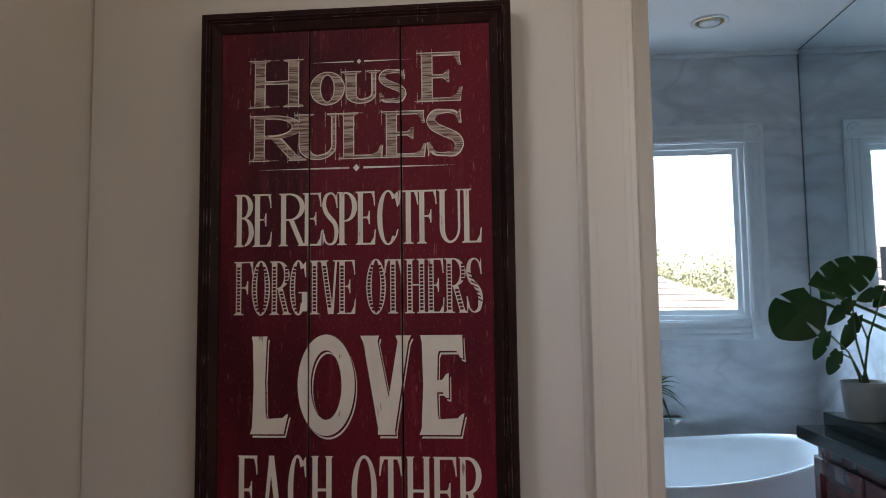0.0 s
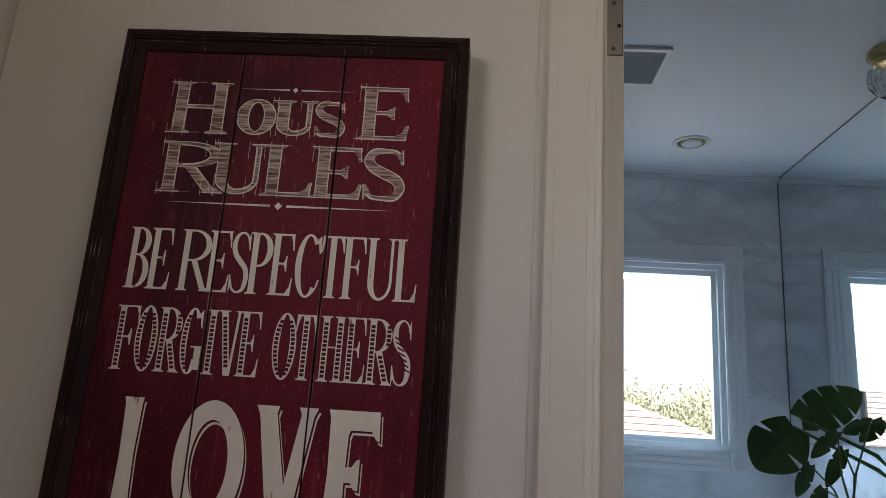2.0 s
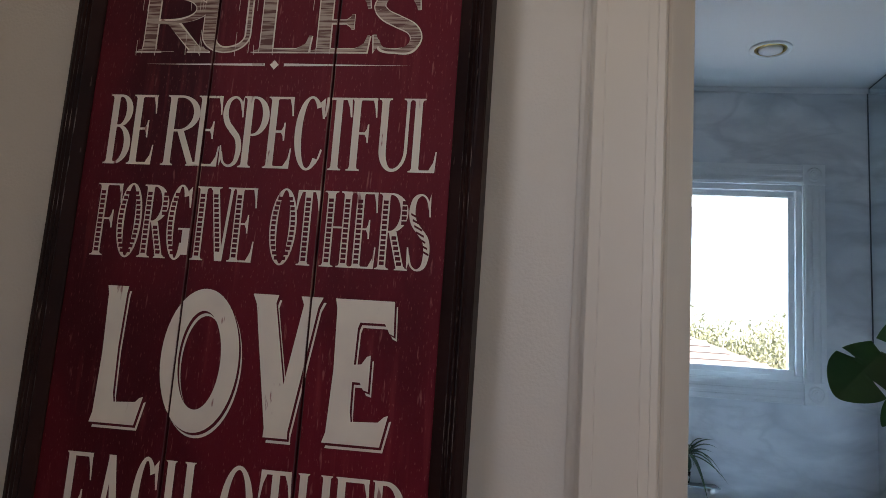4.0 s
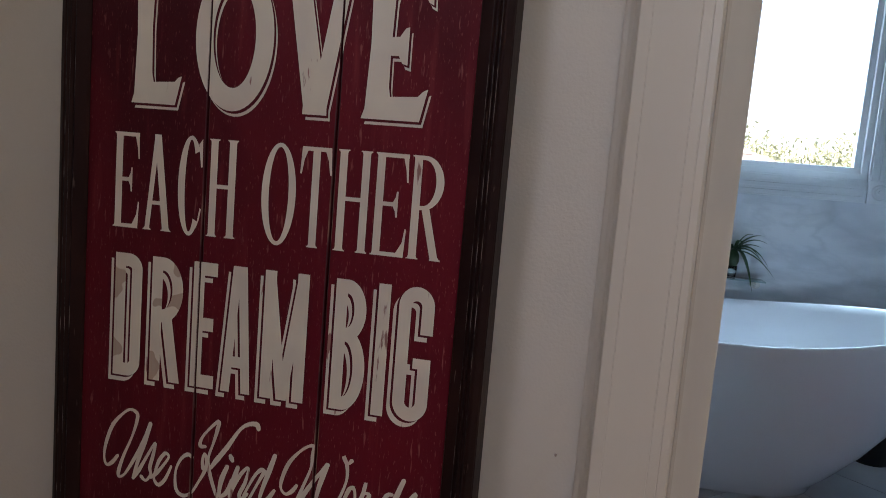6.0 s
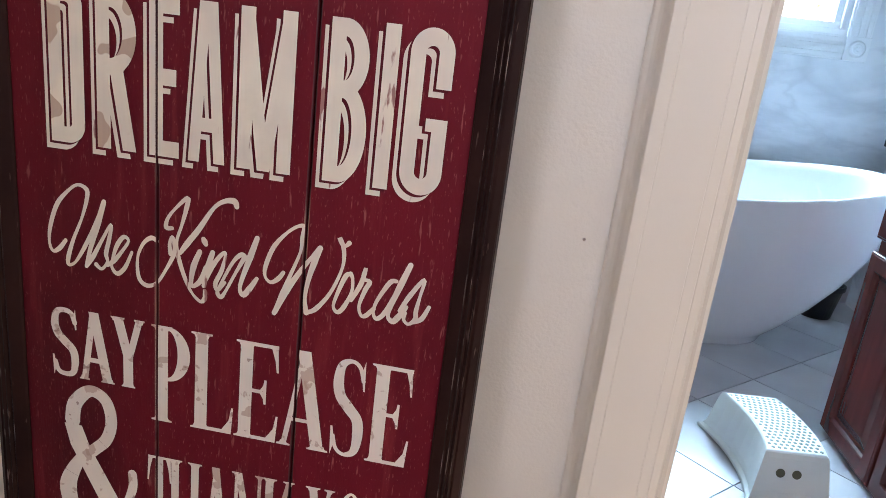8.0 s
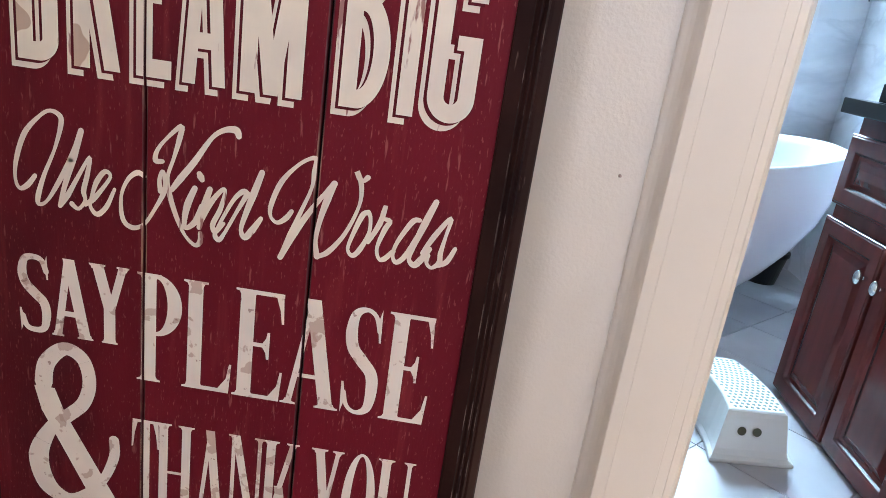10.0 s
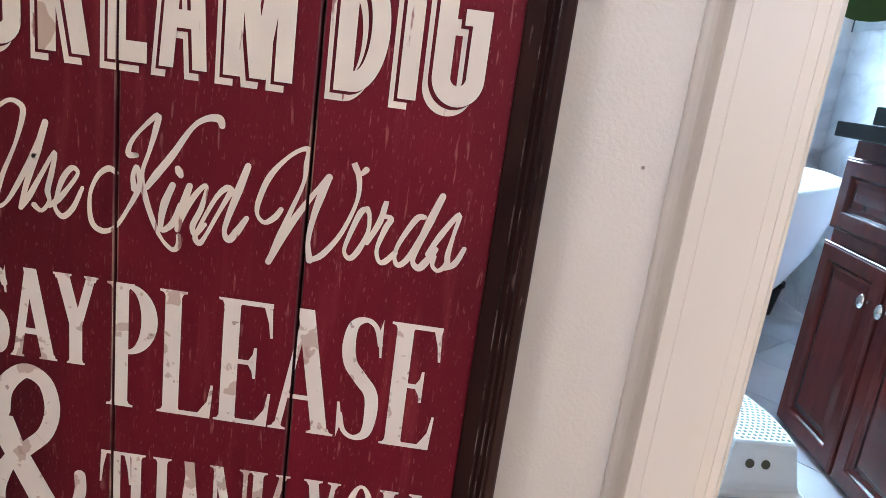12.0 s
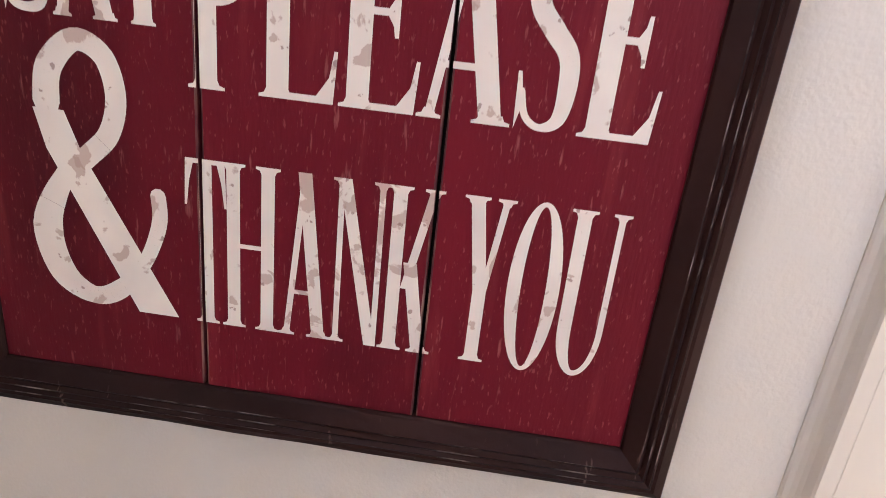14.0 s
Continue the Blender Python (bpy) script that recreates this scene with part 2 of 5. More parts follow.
floor_bath = structure(part("floor_bath", bm, GROUT), "white marble floor tiles laid diagonally", "floor")

structure(slab("wall_mirror", MIRROR_X, MIRROR_X + 0.006, 0.22, FAR - 0.006, 1.262, BATH_H - 0.006, MIRROR), "large frameless wall mirror reaching the ceiling", "mirror")
bm = bmesh.new()
box(bm, MIRROR_X - 0.0022, MIRROR_X + 0.004, FAR - 0.006, FAR - 0.001, 1.262, BATH_H - 0.024)
box(bm, MIRROR_X - 0.001, MIRROR_X + 0.004, 0.22, FAR - 0.023, BATH_H - 0.006, BATH_H - 0.001)
structure(part("trim_mirror_edge", bm, material("mirror_joint", (0.10, 0.12, 0.14), 0.7)), "grey joint along the mirror edge", "trim")


# ---- the sign ----
CREAM = material("cream_paint", (0.71, 0.63, 0.51), 0.5, second=(0.60, 0.52, 0.45), scale=22.0, amount=0.6)
add_layer(CREAM, (0.20, 0.03, 0.03), 60.0, 0.67, 0.70, 0.8, stretch=(1.6, 1, 0.35), seed=2.0)
CREAM_WORN = material("worn_cream_paint", (0.73, 0.66, 0.57), 0.5, second=(0.62, 0.54, 0.48), scale=22.0, amount=0.6)
add_layer(CREAM_WORN, (0.45, 0.32, 0.26), 36.0, 0.598, 0.612, 0.8, detail=7.0, distort=0.4, seed=4.0)
add_layer(CREAM_WORN, (0.40, 0.27, 0.21), 85.0, 0.615, 0.645, 0.7, detail=5.0, distort=0.3, seed=9.0)
add_layer(CREAM_WORN, (0.22, 0.11, 0.09), 110.0, 0.68, 0.70, 0.7, detail=4.0, seed=7.0)
CREAM_TAN = material("tan_patched_cream_paint", (0.71, 0.63, 0.51), 0.5, second=(0.60, 0.52, 0.45), scale=22.0, amount=0.6)
add_layer(CREAM_TAN, (0.36, 0.22, 0.15), 22.0, 0.58, 0.59, 0.7, detail=2.0, seed=11.0)
CHALK = material("chalky_hatched_paint", (0.42, 0.33, 0.26), 0.6, second=(0.12, 0.040, 0.030), scale=70.0, stretch=(0.35, 1, 7), amount=1.0, spread=(0.44, 0.58))
RED_INK = material("red_inline_paint", (0.100, 0.0064, 0.0130), 0.5, spec=0.14, second=(0.064, 0.0052, 0.0096), scale=3.0, stretch=(5, 1, 0.8))
add_layer(BOARD_RED, (0.045, 0.0040, 0.008), 6.0, 0.48, 0.68, 0.9, stretch=(1.0, 1, 0.5), seed=3.0)
add_layer(BOARD_RED, (0.22, 0.030, 0.034), 26.0, 0.58, 0.74, 0.55, stretch=(3.0, 1, 0.25), seed=5.0)
add_layer(BOARD_RED, (0.36, 0.14, 0.125), 130.0, 0.655, 0.73, 0.45, stretch=(2.2, 1, 0.28), detail=4.0, seed=1.0)
add_layer(BOARD_RED, (0.30, 0.10, 0.09), 420.0, 0.63, 0.72, 0.4, stretch=(1.4, 1, 0.45), detail=2.0, seed=6.0)
add_layer(BOARD_RED, (0.20, 0.055, 0.025), 9.0, 0.66, 0.80, 0.2, stretch=(2.0, 1, 0.35), seed=8.0)
# multiplies the red by each plank's object colour, darkest left and brightest right
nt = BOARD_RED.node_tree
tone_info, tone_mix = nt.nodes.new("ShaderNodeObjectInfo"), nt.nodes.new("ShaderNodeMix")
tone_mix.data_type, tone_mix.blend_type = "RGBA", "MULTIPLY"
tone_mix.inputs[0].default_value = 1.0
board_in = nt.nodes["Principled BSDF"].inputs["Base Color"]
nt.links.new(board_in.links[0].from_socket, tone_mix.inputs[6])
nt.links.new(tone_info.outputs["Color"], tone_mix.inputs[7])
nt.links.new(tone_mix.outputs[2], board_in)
RUBBED_RED = material("rubbed_plank_edge", (0.06, 0.006, 0.010), 0.6, second=(0.36, 0.20, 0.15), scale=9.0, stretch=(1, 1, 1.6), spread=(0.52, 0.64), amount=0.6)
add_layer(FRAME_BLACK, (0.30, 0.21, 0.18), 95.0, 0.68, 0.74, 0.35, stretch=(2.2, 1, 0.30), detail=4.0, seed=6.0)
FACE, JOINT_A, JOINT_B = -0.040, -0.2800, -0.1555


class Pen:
    """Draws lettering as flat paint shapes in a box that starts at (x, z)."""

    def __init__(self, bm, x, z, w, h, st, th, sf, sh, level):
        self.bm, self.x, self.z, self.w, self.h = bm, x, z, w, h
        self.st, self.th, self.sf, self.sh, self.level, self.count = st, th, sf, sh, level, 0

    def poly(self, pts):
        y = FACE - 0.00012 - self.level * 0.00045 - (self.count % 13) * 0.000012
        self.count += 1
        vs = [self.bm.verts.new((self.x + a, y, self.z + b)) for a, b in pts]
        if len(vs) > 2:
            self.bm.faces.new(vs)

    def bar(self, x0, z0, x1, z1):
        self.poly([(x0, z0), (x1, z0), (x1, z1), (x0, z1)])

    def slant(self, xa, za, xb, zb, wide):
        self.poly([(xa, za), (xa + wide, za), (xb + wide, zb), (xb, zb)])

    def serif(self, l, r, z, up):
        if self.sf <= 0:
            return
        s, d = self.sf, self.sh * (1 if up else -1)
        self.poly([(l - s, z), (r + s, z), (r + s, z + d), (r + 0.3 * s, z + 1.5 * d), (r, z + 3.2 * d), (l, z + 3.2 * d), (l - 0.3 * s, z + 1.5 * d), (l - s, z + d)])

    def shape(self, pts):
        self.poly([(u * self.w, v * self.h) for u, v in pts])

    def arc(self, cx, cz, rx, rz, a0, a1, tx, tz, steps=28):
        for k in range(steps):
            p = []
            for a in (a0 + (a1 - a0) * k / steps, a0 + (a1 - a0) * (k + 1) / steps):
                c, s = math.cos(radians(a)), math.sin(radians(a))
                p.append(((cx + rx * c, cz + rz * s), (cx + (rx - tx) * c, cz + (rz - tz) * s)))
            self.poly([p[0][0], p[1][0], p[1][1], p[0][1]])
            self.count -= 1
        self.count += 1

    def stroke(self, pts, widths, smooth=6):
        line, wide = [], []
        n = len(pts)
        for i in range(n - 1):
            p = [Vector(pts[max(0, min(n - 1, i + k))]) for k in (-1, 0, 1, 2)]
            for s in range(smooth):
                t = s / smooth
                line.append(0.5 * (2 * p[1] + (p[2] - p[0]) * t + (2 * p[0] - 5 * p[1] + 4 * p[2] - p[3]) * t * t + (3 * p[1] - p[0] - 3 * p[2] + p[3]) * t ** 3))
                wide.append(widths[i] * (1 - t) + widths[i + 1] * t)
        line.append(Vector(pts[-1]))
        wide.append(widths[-1])
        edges = []
        for i, p in enumerate(line):
            d = (line[min(i + 1, len(line) - 1)] - line[max(i - 1, 0)])
            d = d.normalized() if d.length > 0 else Vector((1, 0))
            o = Vector((-d.y, d.x)) * wide[i] / 2
            edges.append((p + o, p - o))
        for a, b in zip(edges, edges[1:]):
            self.poly([a[0], b[0], b[1], a[1]])
        for p, r in ((line[0], wide[0]), (line[-1], wide[-1])):
            self.poly([(p.x + r / 2 * math.cos(k * math.pi / 5), p.y + r / 2 * math.sin(k * math.pi / 5)) for k in range(10)])

    # stems with feet
    def stem(self, l, z0=0.0, z1=None, wide=None, feet="tb"):
        z1, wide = self.h if z1 is None else z1, wide or self.st
        self.bar(l, z0, l + wide, z1)
        if "t" in feet:
            self.serif(l, l + wide, z1, False)
        if "b" in feet:
            self.serif(l, l + wide, z0, True)

    def arms(self, l, top, mid, low):
        w, h, t, k = self.w, self.h, self.th, self.sf > 0
        if top:
            self.bar(l, h - t, w * 0.95, h)
            if k:
                self.poly([(w * 0.80, h - t), (w * 0.94, h - t), (w * 0.97, h * 0.73), (w * 0.925, h * 0.73), (w * 0.885, h * 0.86 - t * 0.3)])
        if mid:
            self.bar(l, h * 0.51 - t / 2, w * (0.66 if k else 0.86), h * 0.51 + t / 2)
            if k:
                self.poly([(w * 0.57, h * 0.51 - t / 2), (w * 0.64, h * 0.46 - t / 2), (w * 0.66, h * 0.385), (w * 0.71, h * 0.385), (w * 0.71, h * 0.635), (w * 0.66, h * 0.635), (w * 0.64, h * 0.56 + t / 2), (w * 0.57, h * 0.51 + t / 2)])
        if low:
            self.bar(l, 0, w * 0.96, t)
            if k:
                self.poly([(w * 0.74, t), (w * 0.96, 0), (w * 1.0, h * 0.28), (w * 0.955, h * 0.28), (w * 0.90, h * 0.13 + t * 0.3)])

    def draw(self, ch):
        w, h, st, th, sf, k = self.w, self.h, self.st, self.th, self.sf, self.sf > 0
        l = sf
        if ch == "l":
            self.shape([(0, 0), (0.88, 0), (1.0, 0.205), (0.93, 0.195), (0.86, 0.165), (0.44, 0.155), (0.405, 0.22), (0.385, 0.55), (0.42, 0.95), (0.44, 1.0), (0.02, 1.0), (0.055, 0.94), (0.085, 0.5), (0.05, 0.07)])
        elif ch == "e":
            self.shape([(0, 0), (0.90, 0), (1.0, 0.215), (0.94, 0.205), (0.85, 0.165), (0.43, 0.155), (0.405, 0.22), (0.40, 0.425), (0.52, 0.425), (0.58, 0.375), (0.66, 0.365), (0.66, 0.615), (0.60, 0.605), (0.52, 0.55), (0.405, 0.545), (0.42, 0.80), (0.45, 0.84), (0.84, 0.84), (0.92, 0.775), (0.99, 0.76), (0.97, 1.0), (0.03, 1.0), (0.065, 0.93), (0.09, 0.5), (0.05, 0.07)])
        elif ch == "v":
            self.shape([(0, 1.0), (0.37, 1.0), (0.34, 0.94), (0.555, 0.37), (0.735, 0.94), (0.69, 1.0), (1.0, 1.0), (0.94, 0.93), (0.675, 0.05), (0.68, 0), (0.34, 0), (0.345, 0.06), (0.06, 0.93)])
        elif ch == "o":
            self.arc(w / 2, h / 2, w / 2, h * 0.515, 0, 360, st, th, 56)
        elif ch in "EFL":
            self.stem(l, feet="tb" if k else "")
            self.arms(l, ch in "EF", ch in "EF", ch in "EL")
        elif ch == "H":
            self.stem(l)
            self.stem(w - st - sf)
            self.bar(l, h * 0.52 - th / 2, w - sf, h * 0.52 + th / 2)
        elif ch == "I":
            self.stem((w - st) / 2)
        elif ch == "T":
            self.stem((w - st) / 2, feet="b")
            self.bar(w * 0.04, h - th, w * 0.96, h)
            self.poly([(w * 0.04, h), (w * 0.22, h - th), (w * 0.12, h * 0.87), (w * 0.055, h * 0.73), (0, h * 0.73)])
            self.poly([(w * 0.96, h), (w * 0.78, h - th), (w * 0.88, h * 0.87), (w * 0.945, h * 0.73), (w, h * 0.73)])
        elif ch == "U":
            thin = th * 1.3 if k else st
            self.stem(l, h * 0.3, feet="t")
            self.stem(w - thin - sf, h * 0.3, wide=thin, feet="t")
            self.arc((l + w - sf) / 2, h * 0.3, (w - 2 * sf) / 2, h * 0.3, 180, 270, st, th * 1.3)
            self.arc((l + w - sf) / 2, h * 0.3, (w - 2 * sf) / 2, h * 0.3, 270, 360, thin, th * 1.3)
        elif ch == "O":
            self.arc(w / 2, h / 2, w / 2, h * 0.515, 0, 360, st, th, 48)
        elif ch in "GD" and not k:
            r = w * 0.5
            q = r * 1.05
            if ch == "G":
                self.arc(r, h - q, r, q * 1.04, 0, 180, st, th)
                self.arc(r, q, r, q * 1.04, 180, 360, st, th)
                self.bar(0, q, st, h - q)
                self.bar(w - st, h * 0.655, w, h - q)
                self.bar(w - st, q, w, h * 0.475)
                self.bar(w * 0.50, h * 0.475 - th * 0.75, w, h * 0.475)
            else:
                self.bar(0, 0, st, h)
                self.bar(0, 0, w - r, th)
                self.bar(0, h - th, w - r, h)
                self.arc(w - r, h - q, r, q, 0, 90, st, th)
                self.arc(w - r, q, r, q, 270, 360, st, th)
                self.bar(w - st, q, w, h - q)
        elif ch == "A" and not k:
            e = st * 0.80
            self.slant(0, 0, w * 0.5 - e * 0.78, h, e)
            self.slant(w - e, 0, w * 0.5 - e * 0.22, h, e)
            self.bar(w * 0.22, h * 0.20, w * 0.78, h * 0.20 + th * 0.85)
        elif ch in "CG":
            rx = w / 2
            self.arc(rx, h / 2, rx, h * 0.515, 45, 180, st, th)
            self.arc(rx, h / 2, rx, h * 0.515, 180, 315 if ch == "C" else 325, st, th)
            if k:
                self.poly([(w * 0.80, h * 0.93), (w * 0.95, h * 0.99), (w * 0.97, h * 0.70), (w * 0.91, h * 0.70)])
                if ch == "C":
                    self.poly([(w * 0.78, h * 0.06), (w * 0.90, h * 0.15), (w * 0.98, h * 0.27), (w * 0.92, h * 0.28)])
            else:
                self.bar(w - st, h * 0.66, w, h * 0.80)
            if ch == "G":
                self.bar(w * 0.72 if k else w - st, h * 0.06, w * 0.72 + st if k else w, h * 0.42)
                self.bar(w * 0.52, h * 0.42 - th, w * 1.0, h * 0.42)
        elif ch in "BPRD":
            self.stem(l, feet="tb" if k else "")
            mid = {"B": 0.53, "P": 0.44, "R": 0.48, "D": 0.0}[ch] * h
            ri = (w - l) * (0.92 if ch == "B" else 1.0)
            flat = l + (w - l) * 0.35
            rx = ri - (flat - l)
            for z0, z1, r in [(mid, h, rx)] + ([(0, mid + th, rx / 0.92 + (w - l) * 0.01)] if ch == "B" else []):
                self.bar(l, z1 - th, flat, z1)
                self.bar(l, z0, flat, z0 + th)
                self.arc(flat, (z0 + z1) / 2, r, (z1 - z0) / 2, -90, 90, st, th)
            if ch == "R":
                self.slant(w - st * 1.05, 0, l + (w - l) * 0.32, mid + th * 0.6, st * 1.0)
                if k:
                    self.serif(w - st * 0.9, w - st * 0.05, 0, True)
        elif ch == "A":
            thin = th * 1.35 if k else st
            top = w * 0.5
            self.slant(sf * 0.8, 0, top - thin * 0.9, h, thin)
            self.slant(w - st - sf * 0.7, 0, top - st * 0.72, h * 1.0, st)
            self.bar(w * 0.25, h * 0.27, w * 0.72, h * 0.27 + th)
            self.serif(sf * 0.8, sf * 0.8 + thin, 0, True)
            self.serif(w - st - sf * 0.7, w - sf * 0.7, 0, True)
        elif ch == "V":
            thin = th * 1.6
            self.slant(w * 0.46, 0, sf, h, st)
            self.slant(w * 0.46 + st - thin, 0, w - sf - thin, h, thin)
            self.serif(sf, sf + st, h, False)
            self.serif(w - sf - thin, w - sf, h, False)
        elif ch == "Y":
            thin, m = th * 1.4, h * 0.45
            self.bar((w - st) / 2, 0, (w + st) / 2, m)
            self.slant((w - st) / 2, m, sf, h, st)
            self.slant((w + st) / 2 - thin, m, w - sf - thin, h, thin)
            self.serif((w - st) / 2, (w + st) / 2, 0, True)
            self.serif(sf, sf + st, h, False)
            self.serif(w - sf - thin, w - sf, h, False)
        elif ch == "N":
            thin = th * 1.25
            self.stem(sf, wide=thin)
            self.stem(w - sf - thin, wide=thin, feet="t")
            self.slant(w - sf - st * 0.9, 0, sf, h, st * 0.9)
        elif ch == "K":
            thin = th * 1.25
            self.stem(l)
            self.slant(l + st, h * 0.40, w - sf - thin * 1.4, h, thin * 1.4)
            self.slant(w - sf - st, 0, l + st * 1.1, h * 0.56, st)
            self.serif(w - sf - st, w - sf, 0, True)
            self.serif(w - sf - thin * 1.4, w - sf, h, False)
        elif ch == "M":
            self.bar(0, 0, st, h)
            self.bar(w - st, 0, w, h)
            self.slant(w / 2 - st * 0.45, 0, 0, h, st * 0.9)
            self.slant(w / 2 - st * 0.45, 0, w - st * 0.9, h, st * 0.9)
        elif ch == "S":
            q = st * (0.62 if h < 0.05 else 0.84)
            a, b = (w - q * 0.5), q * 0.5
            self.stroke([(w * 0.88, h * 0.80), (w * 0.76, h * 0.93), (w * 0.52, h * 1.0 - th / 2), (w * 0.24, h * 0.93), (b, h * 0.77), (w * 0.24, h * 0.625), (w * 0.50, h * 0.515), (w * 0.78, h * 0.40), (a, h * 0.24), (w * 0.76, h * 0.07), (w * 0.48, th / 2), (w * 0.22, h * 0.07), (w * 0.11, h * 0.20)],
                        [th, th, th, q * 0.72, q * 0.95, q, q * 1.05, q, q * 0.95, q * 0.72, th, th, th], 6)
            if k:
                self.poly([(w * 0.82, h * 0.88), (w * 0.91, h * 1.0), (w * 0.94, h * 0.70), (w * 0.89, h * 0.70)])
                self.poly([(w * 0.16, h * 0.14), (w * 0.05, h * 0.0), (w * 0.02, h * 0.30), (w * 0.08, h * 0.30)])
        elif ch == "&":
            fat, slim = w * 0.20, w * 0.130
            lean = 0.20
            self.stroke([(w * (u + lean * max(0.0, v - 0.1)), h * v) for u, v in ((0.82, 0.47), (0.84, 0.36), (0.76, 0.20), (0.60, 0.08), (0.42, 0.045), (0.22, 0.12), (0.11, 0.30), (0.20, 0.48), (0.36, 0.58), (0.49, 0.67), (0.525, 0.80), (0.44, 0.93), (0.26, 0.975), (0.11, 0.88), (0.095, 0.76))],
                        [w * 0.10, w * 0.10, slim * 0.7, slim, slim, fat * 0.95, fat, slim, slim, slim, slim, slim, slim, fat * 0.8, fat * 0.85], 6)
            self.level += 0.95
            self.poly([(w * 0.730, 0.0), (w * 1.0, 0.0), (w * 0.425, h * 0.595), (w * 0.335, h * 0.735), (w * 0.14, h * 0.735), (w * 0.20, h * 0.595)])


def cut_joints(bm):
    """Opens the lettering where the grooves between the planks run."""
    for j, gap in ((JOINT_A, 0.0010), (JOINT_B, 0.0010)):
        for x in (j - gap, j + gap):
            bmesh.ops.bisect_plane(bm, geom=list(bm.verts) + list(bm.edges) + list(bm.faces), plane_co=(x, 0, 0), plane_no=(1, 0, 0))
        gone = [f for f in bm.faces if abs(f.calc_center_median().x - j) < gap]
        bmesh.ops.delete(bm, geom=gone, context="FACES")


def lettering(parent, letters, z0, z1, st, th, sf, sh, mat, label, level=0, shift=(0.0, 0.0), bold=0.0):
    bm = bmesh.new()
    for ch, x0, x1, *own in letters:
        lo, hi = own if own else (z0, z1)
        pen = Pen(bm, x0 + shift[0] - bold, lo + shift[1] - bold, x1 - x0 + 2 * bold, hi - lo + 2 * bold, st + 2 * bold, th + 2 * bold, sf, sh, level)
        pen.draw(ch)
    cut_joints(bm)
    for f in bm.faces:
        f.normal_update()
        if f.normal.y > 0:
            f.normal_flip()
    me = bpy.data.meshes.new("lettering")
    bm.to_mesh(me)
    bm.free()
    me.materials.append(mat)
    ob = new("lettering", me)
    ob.parent = parent
    return tagged(ob, label)


sign = thing("wall_sign")
tagged(sign, "red plank wall sign with cream lettering in a black frame", "sign")
slab("backing", -0.415, -0.022, -0.033, -0.003, 0.440, 1.679, HOLE_DARK, sign, "dark backing panel")
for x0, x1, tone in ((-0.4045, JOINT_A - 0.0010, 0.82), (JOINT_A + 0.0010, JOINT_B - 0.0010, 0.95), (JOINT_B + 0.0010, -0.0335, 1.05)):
    bm = bmesh.new()
    box(bm, x0, x1, FACE, -0.0335, 0.452, 1.668, 0.0011)
    bm.normal_update()
    for f in bm.faces:
        f.material_index = 1 if 0.2 < abs(f.normal.x) and f.normal.y < -0.2 and abs(f.normal.z) < 0.2 else 0
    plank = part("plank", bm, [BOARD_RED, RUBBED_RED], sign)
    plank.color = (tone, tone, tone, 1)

# frame mouldings, mitred
PROFILE = [(0.0000, 0.0345), (0.0000, 0.0415), (0.0012, 0.0430), (0.0105, 0.0475), (0.0111, 0.0475), (0.0126, 0.0462), (0.0146, 0.0490), (0.0153, 0.0490), (0.0166, 0.0474), (0.0186, 0.0496), (0.0193, 0.0496), (0.0206, 0.0478), (0.0225, 0.0482), (0.0278, 0.0452), (0.0290, 0.0430), (0.0290, 0.0008)]
FRAME_WORN = material("rubbed_edge_stain", (0.010, 0.005, 0.005), 0.5, spec=0.25, second=(0.46, 0.38, 0.34), scale=38.0, detail=9.0, spread=(0.53, 0.70), amount=0.6)
FL, FR, FB, FT, FW = -0.4315, -0.0070, 0.4250, 1.6945, 0.0290


def moulding(a, b, inward, along):
    bm = bmesh.new()
    rows = []
    for end, sgn in ((a, 1), (b, -1)):
        row = []
        for u, hgt in PROFILE:
            inset = FW - u
            p = Vector(end) + Vector(inward) * inset + Vector(along) * inset * sgn
            row.append(bm.verts.new((p.x, -hgt, p.z)))
        rows.append(row)
    n = len(PROFILE)
    cuts = 10
    lines = [[rows[0][i] for i in range(n)]]
    for c in range(1, cuts):
        line = []
        for i in range(n):
            p = rows[0][i].co.lerp(rows[1][i].co, c / cuts)
            line.append(bm.verts.new(p + Vector((0, random.uniform(-0.0003, 0.0003), 0)) + Vector(inward) * random.uniform(-0.00025, 0.00025)))
        lines.append(line)
    lines.append(rows[1])
    for p, q in zip(lines, lines[1:]):
        for i in range(n - 1):
            f = bm.faces.new((p[i], p[i + 1], q[i + 1], q[i]))
            f.material_index = 1 if i in (3, 6, 9) else 0
    bm.faces.new(lines[0])
    bm.faces.new(lines[-1])
    return part("frame_rail", bm, [FRAME_BLACK, FRAME_WORN], sign, "black-brown moulding with rubbed pale edges")


moulding((FL, 0, FB), (FL, 0, FT), (1, 0, 0), (0, 0, 1))
moulding((FR, 0, FB), (FR, 0, FT), (-1, 0, 0), (0, 0, 1))
moulding((FL, 0, FB), (FR, 0, FB), (0, 0, 1), (1, 0, 0))
moulding((FL, 0, FT), (FR, 0, FT), (0, 0, -1), (1, 0, 0))

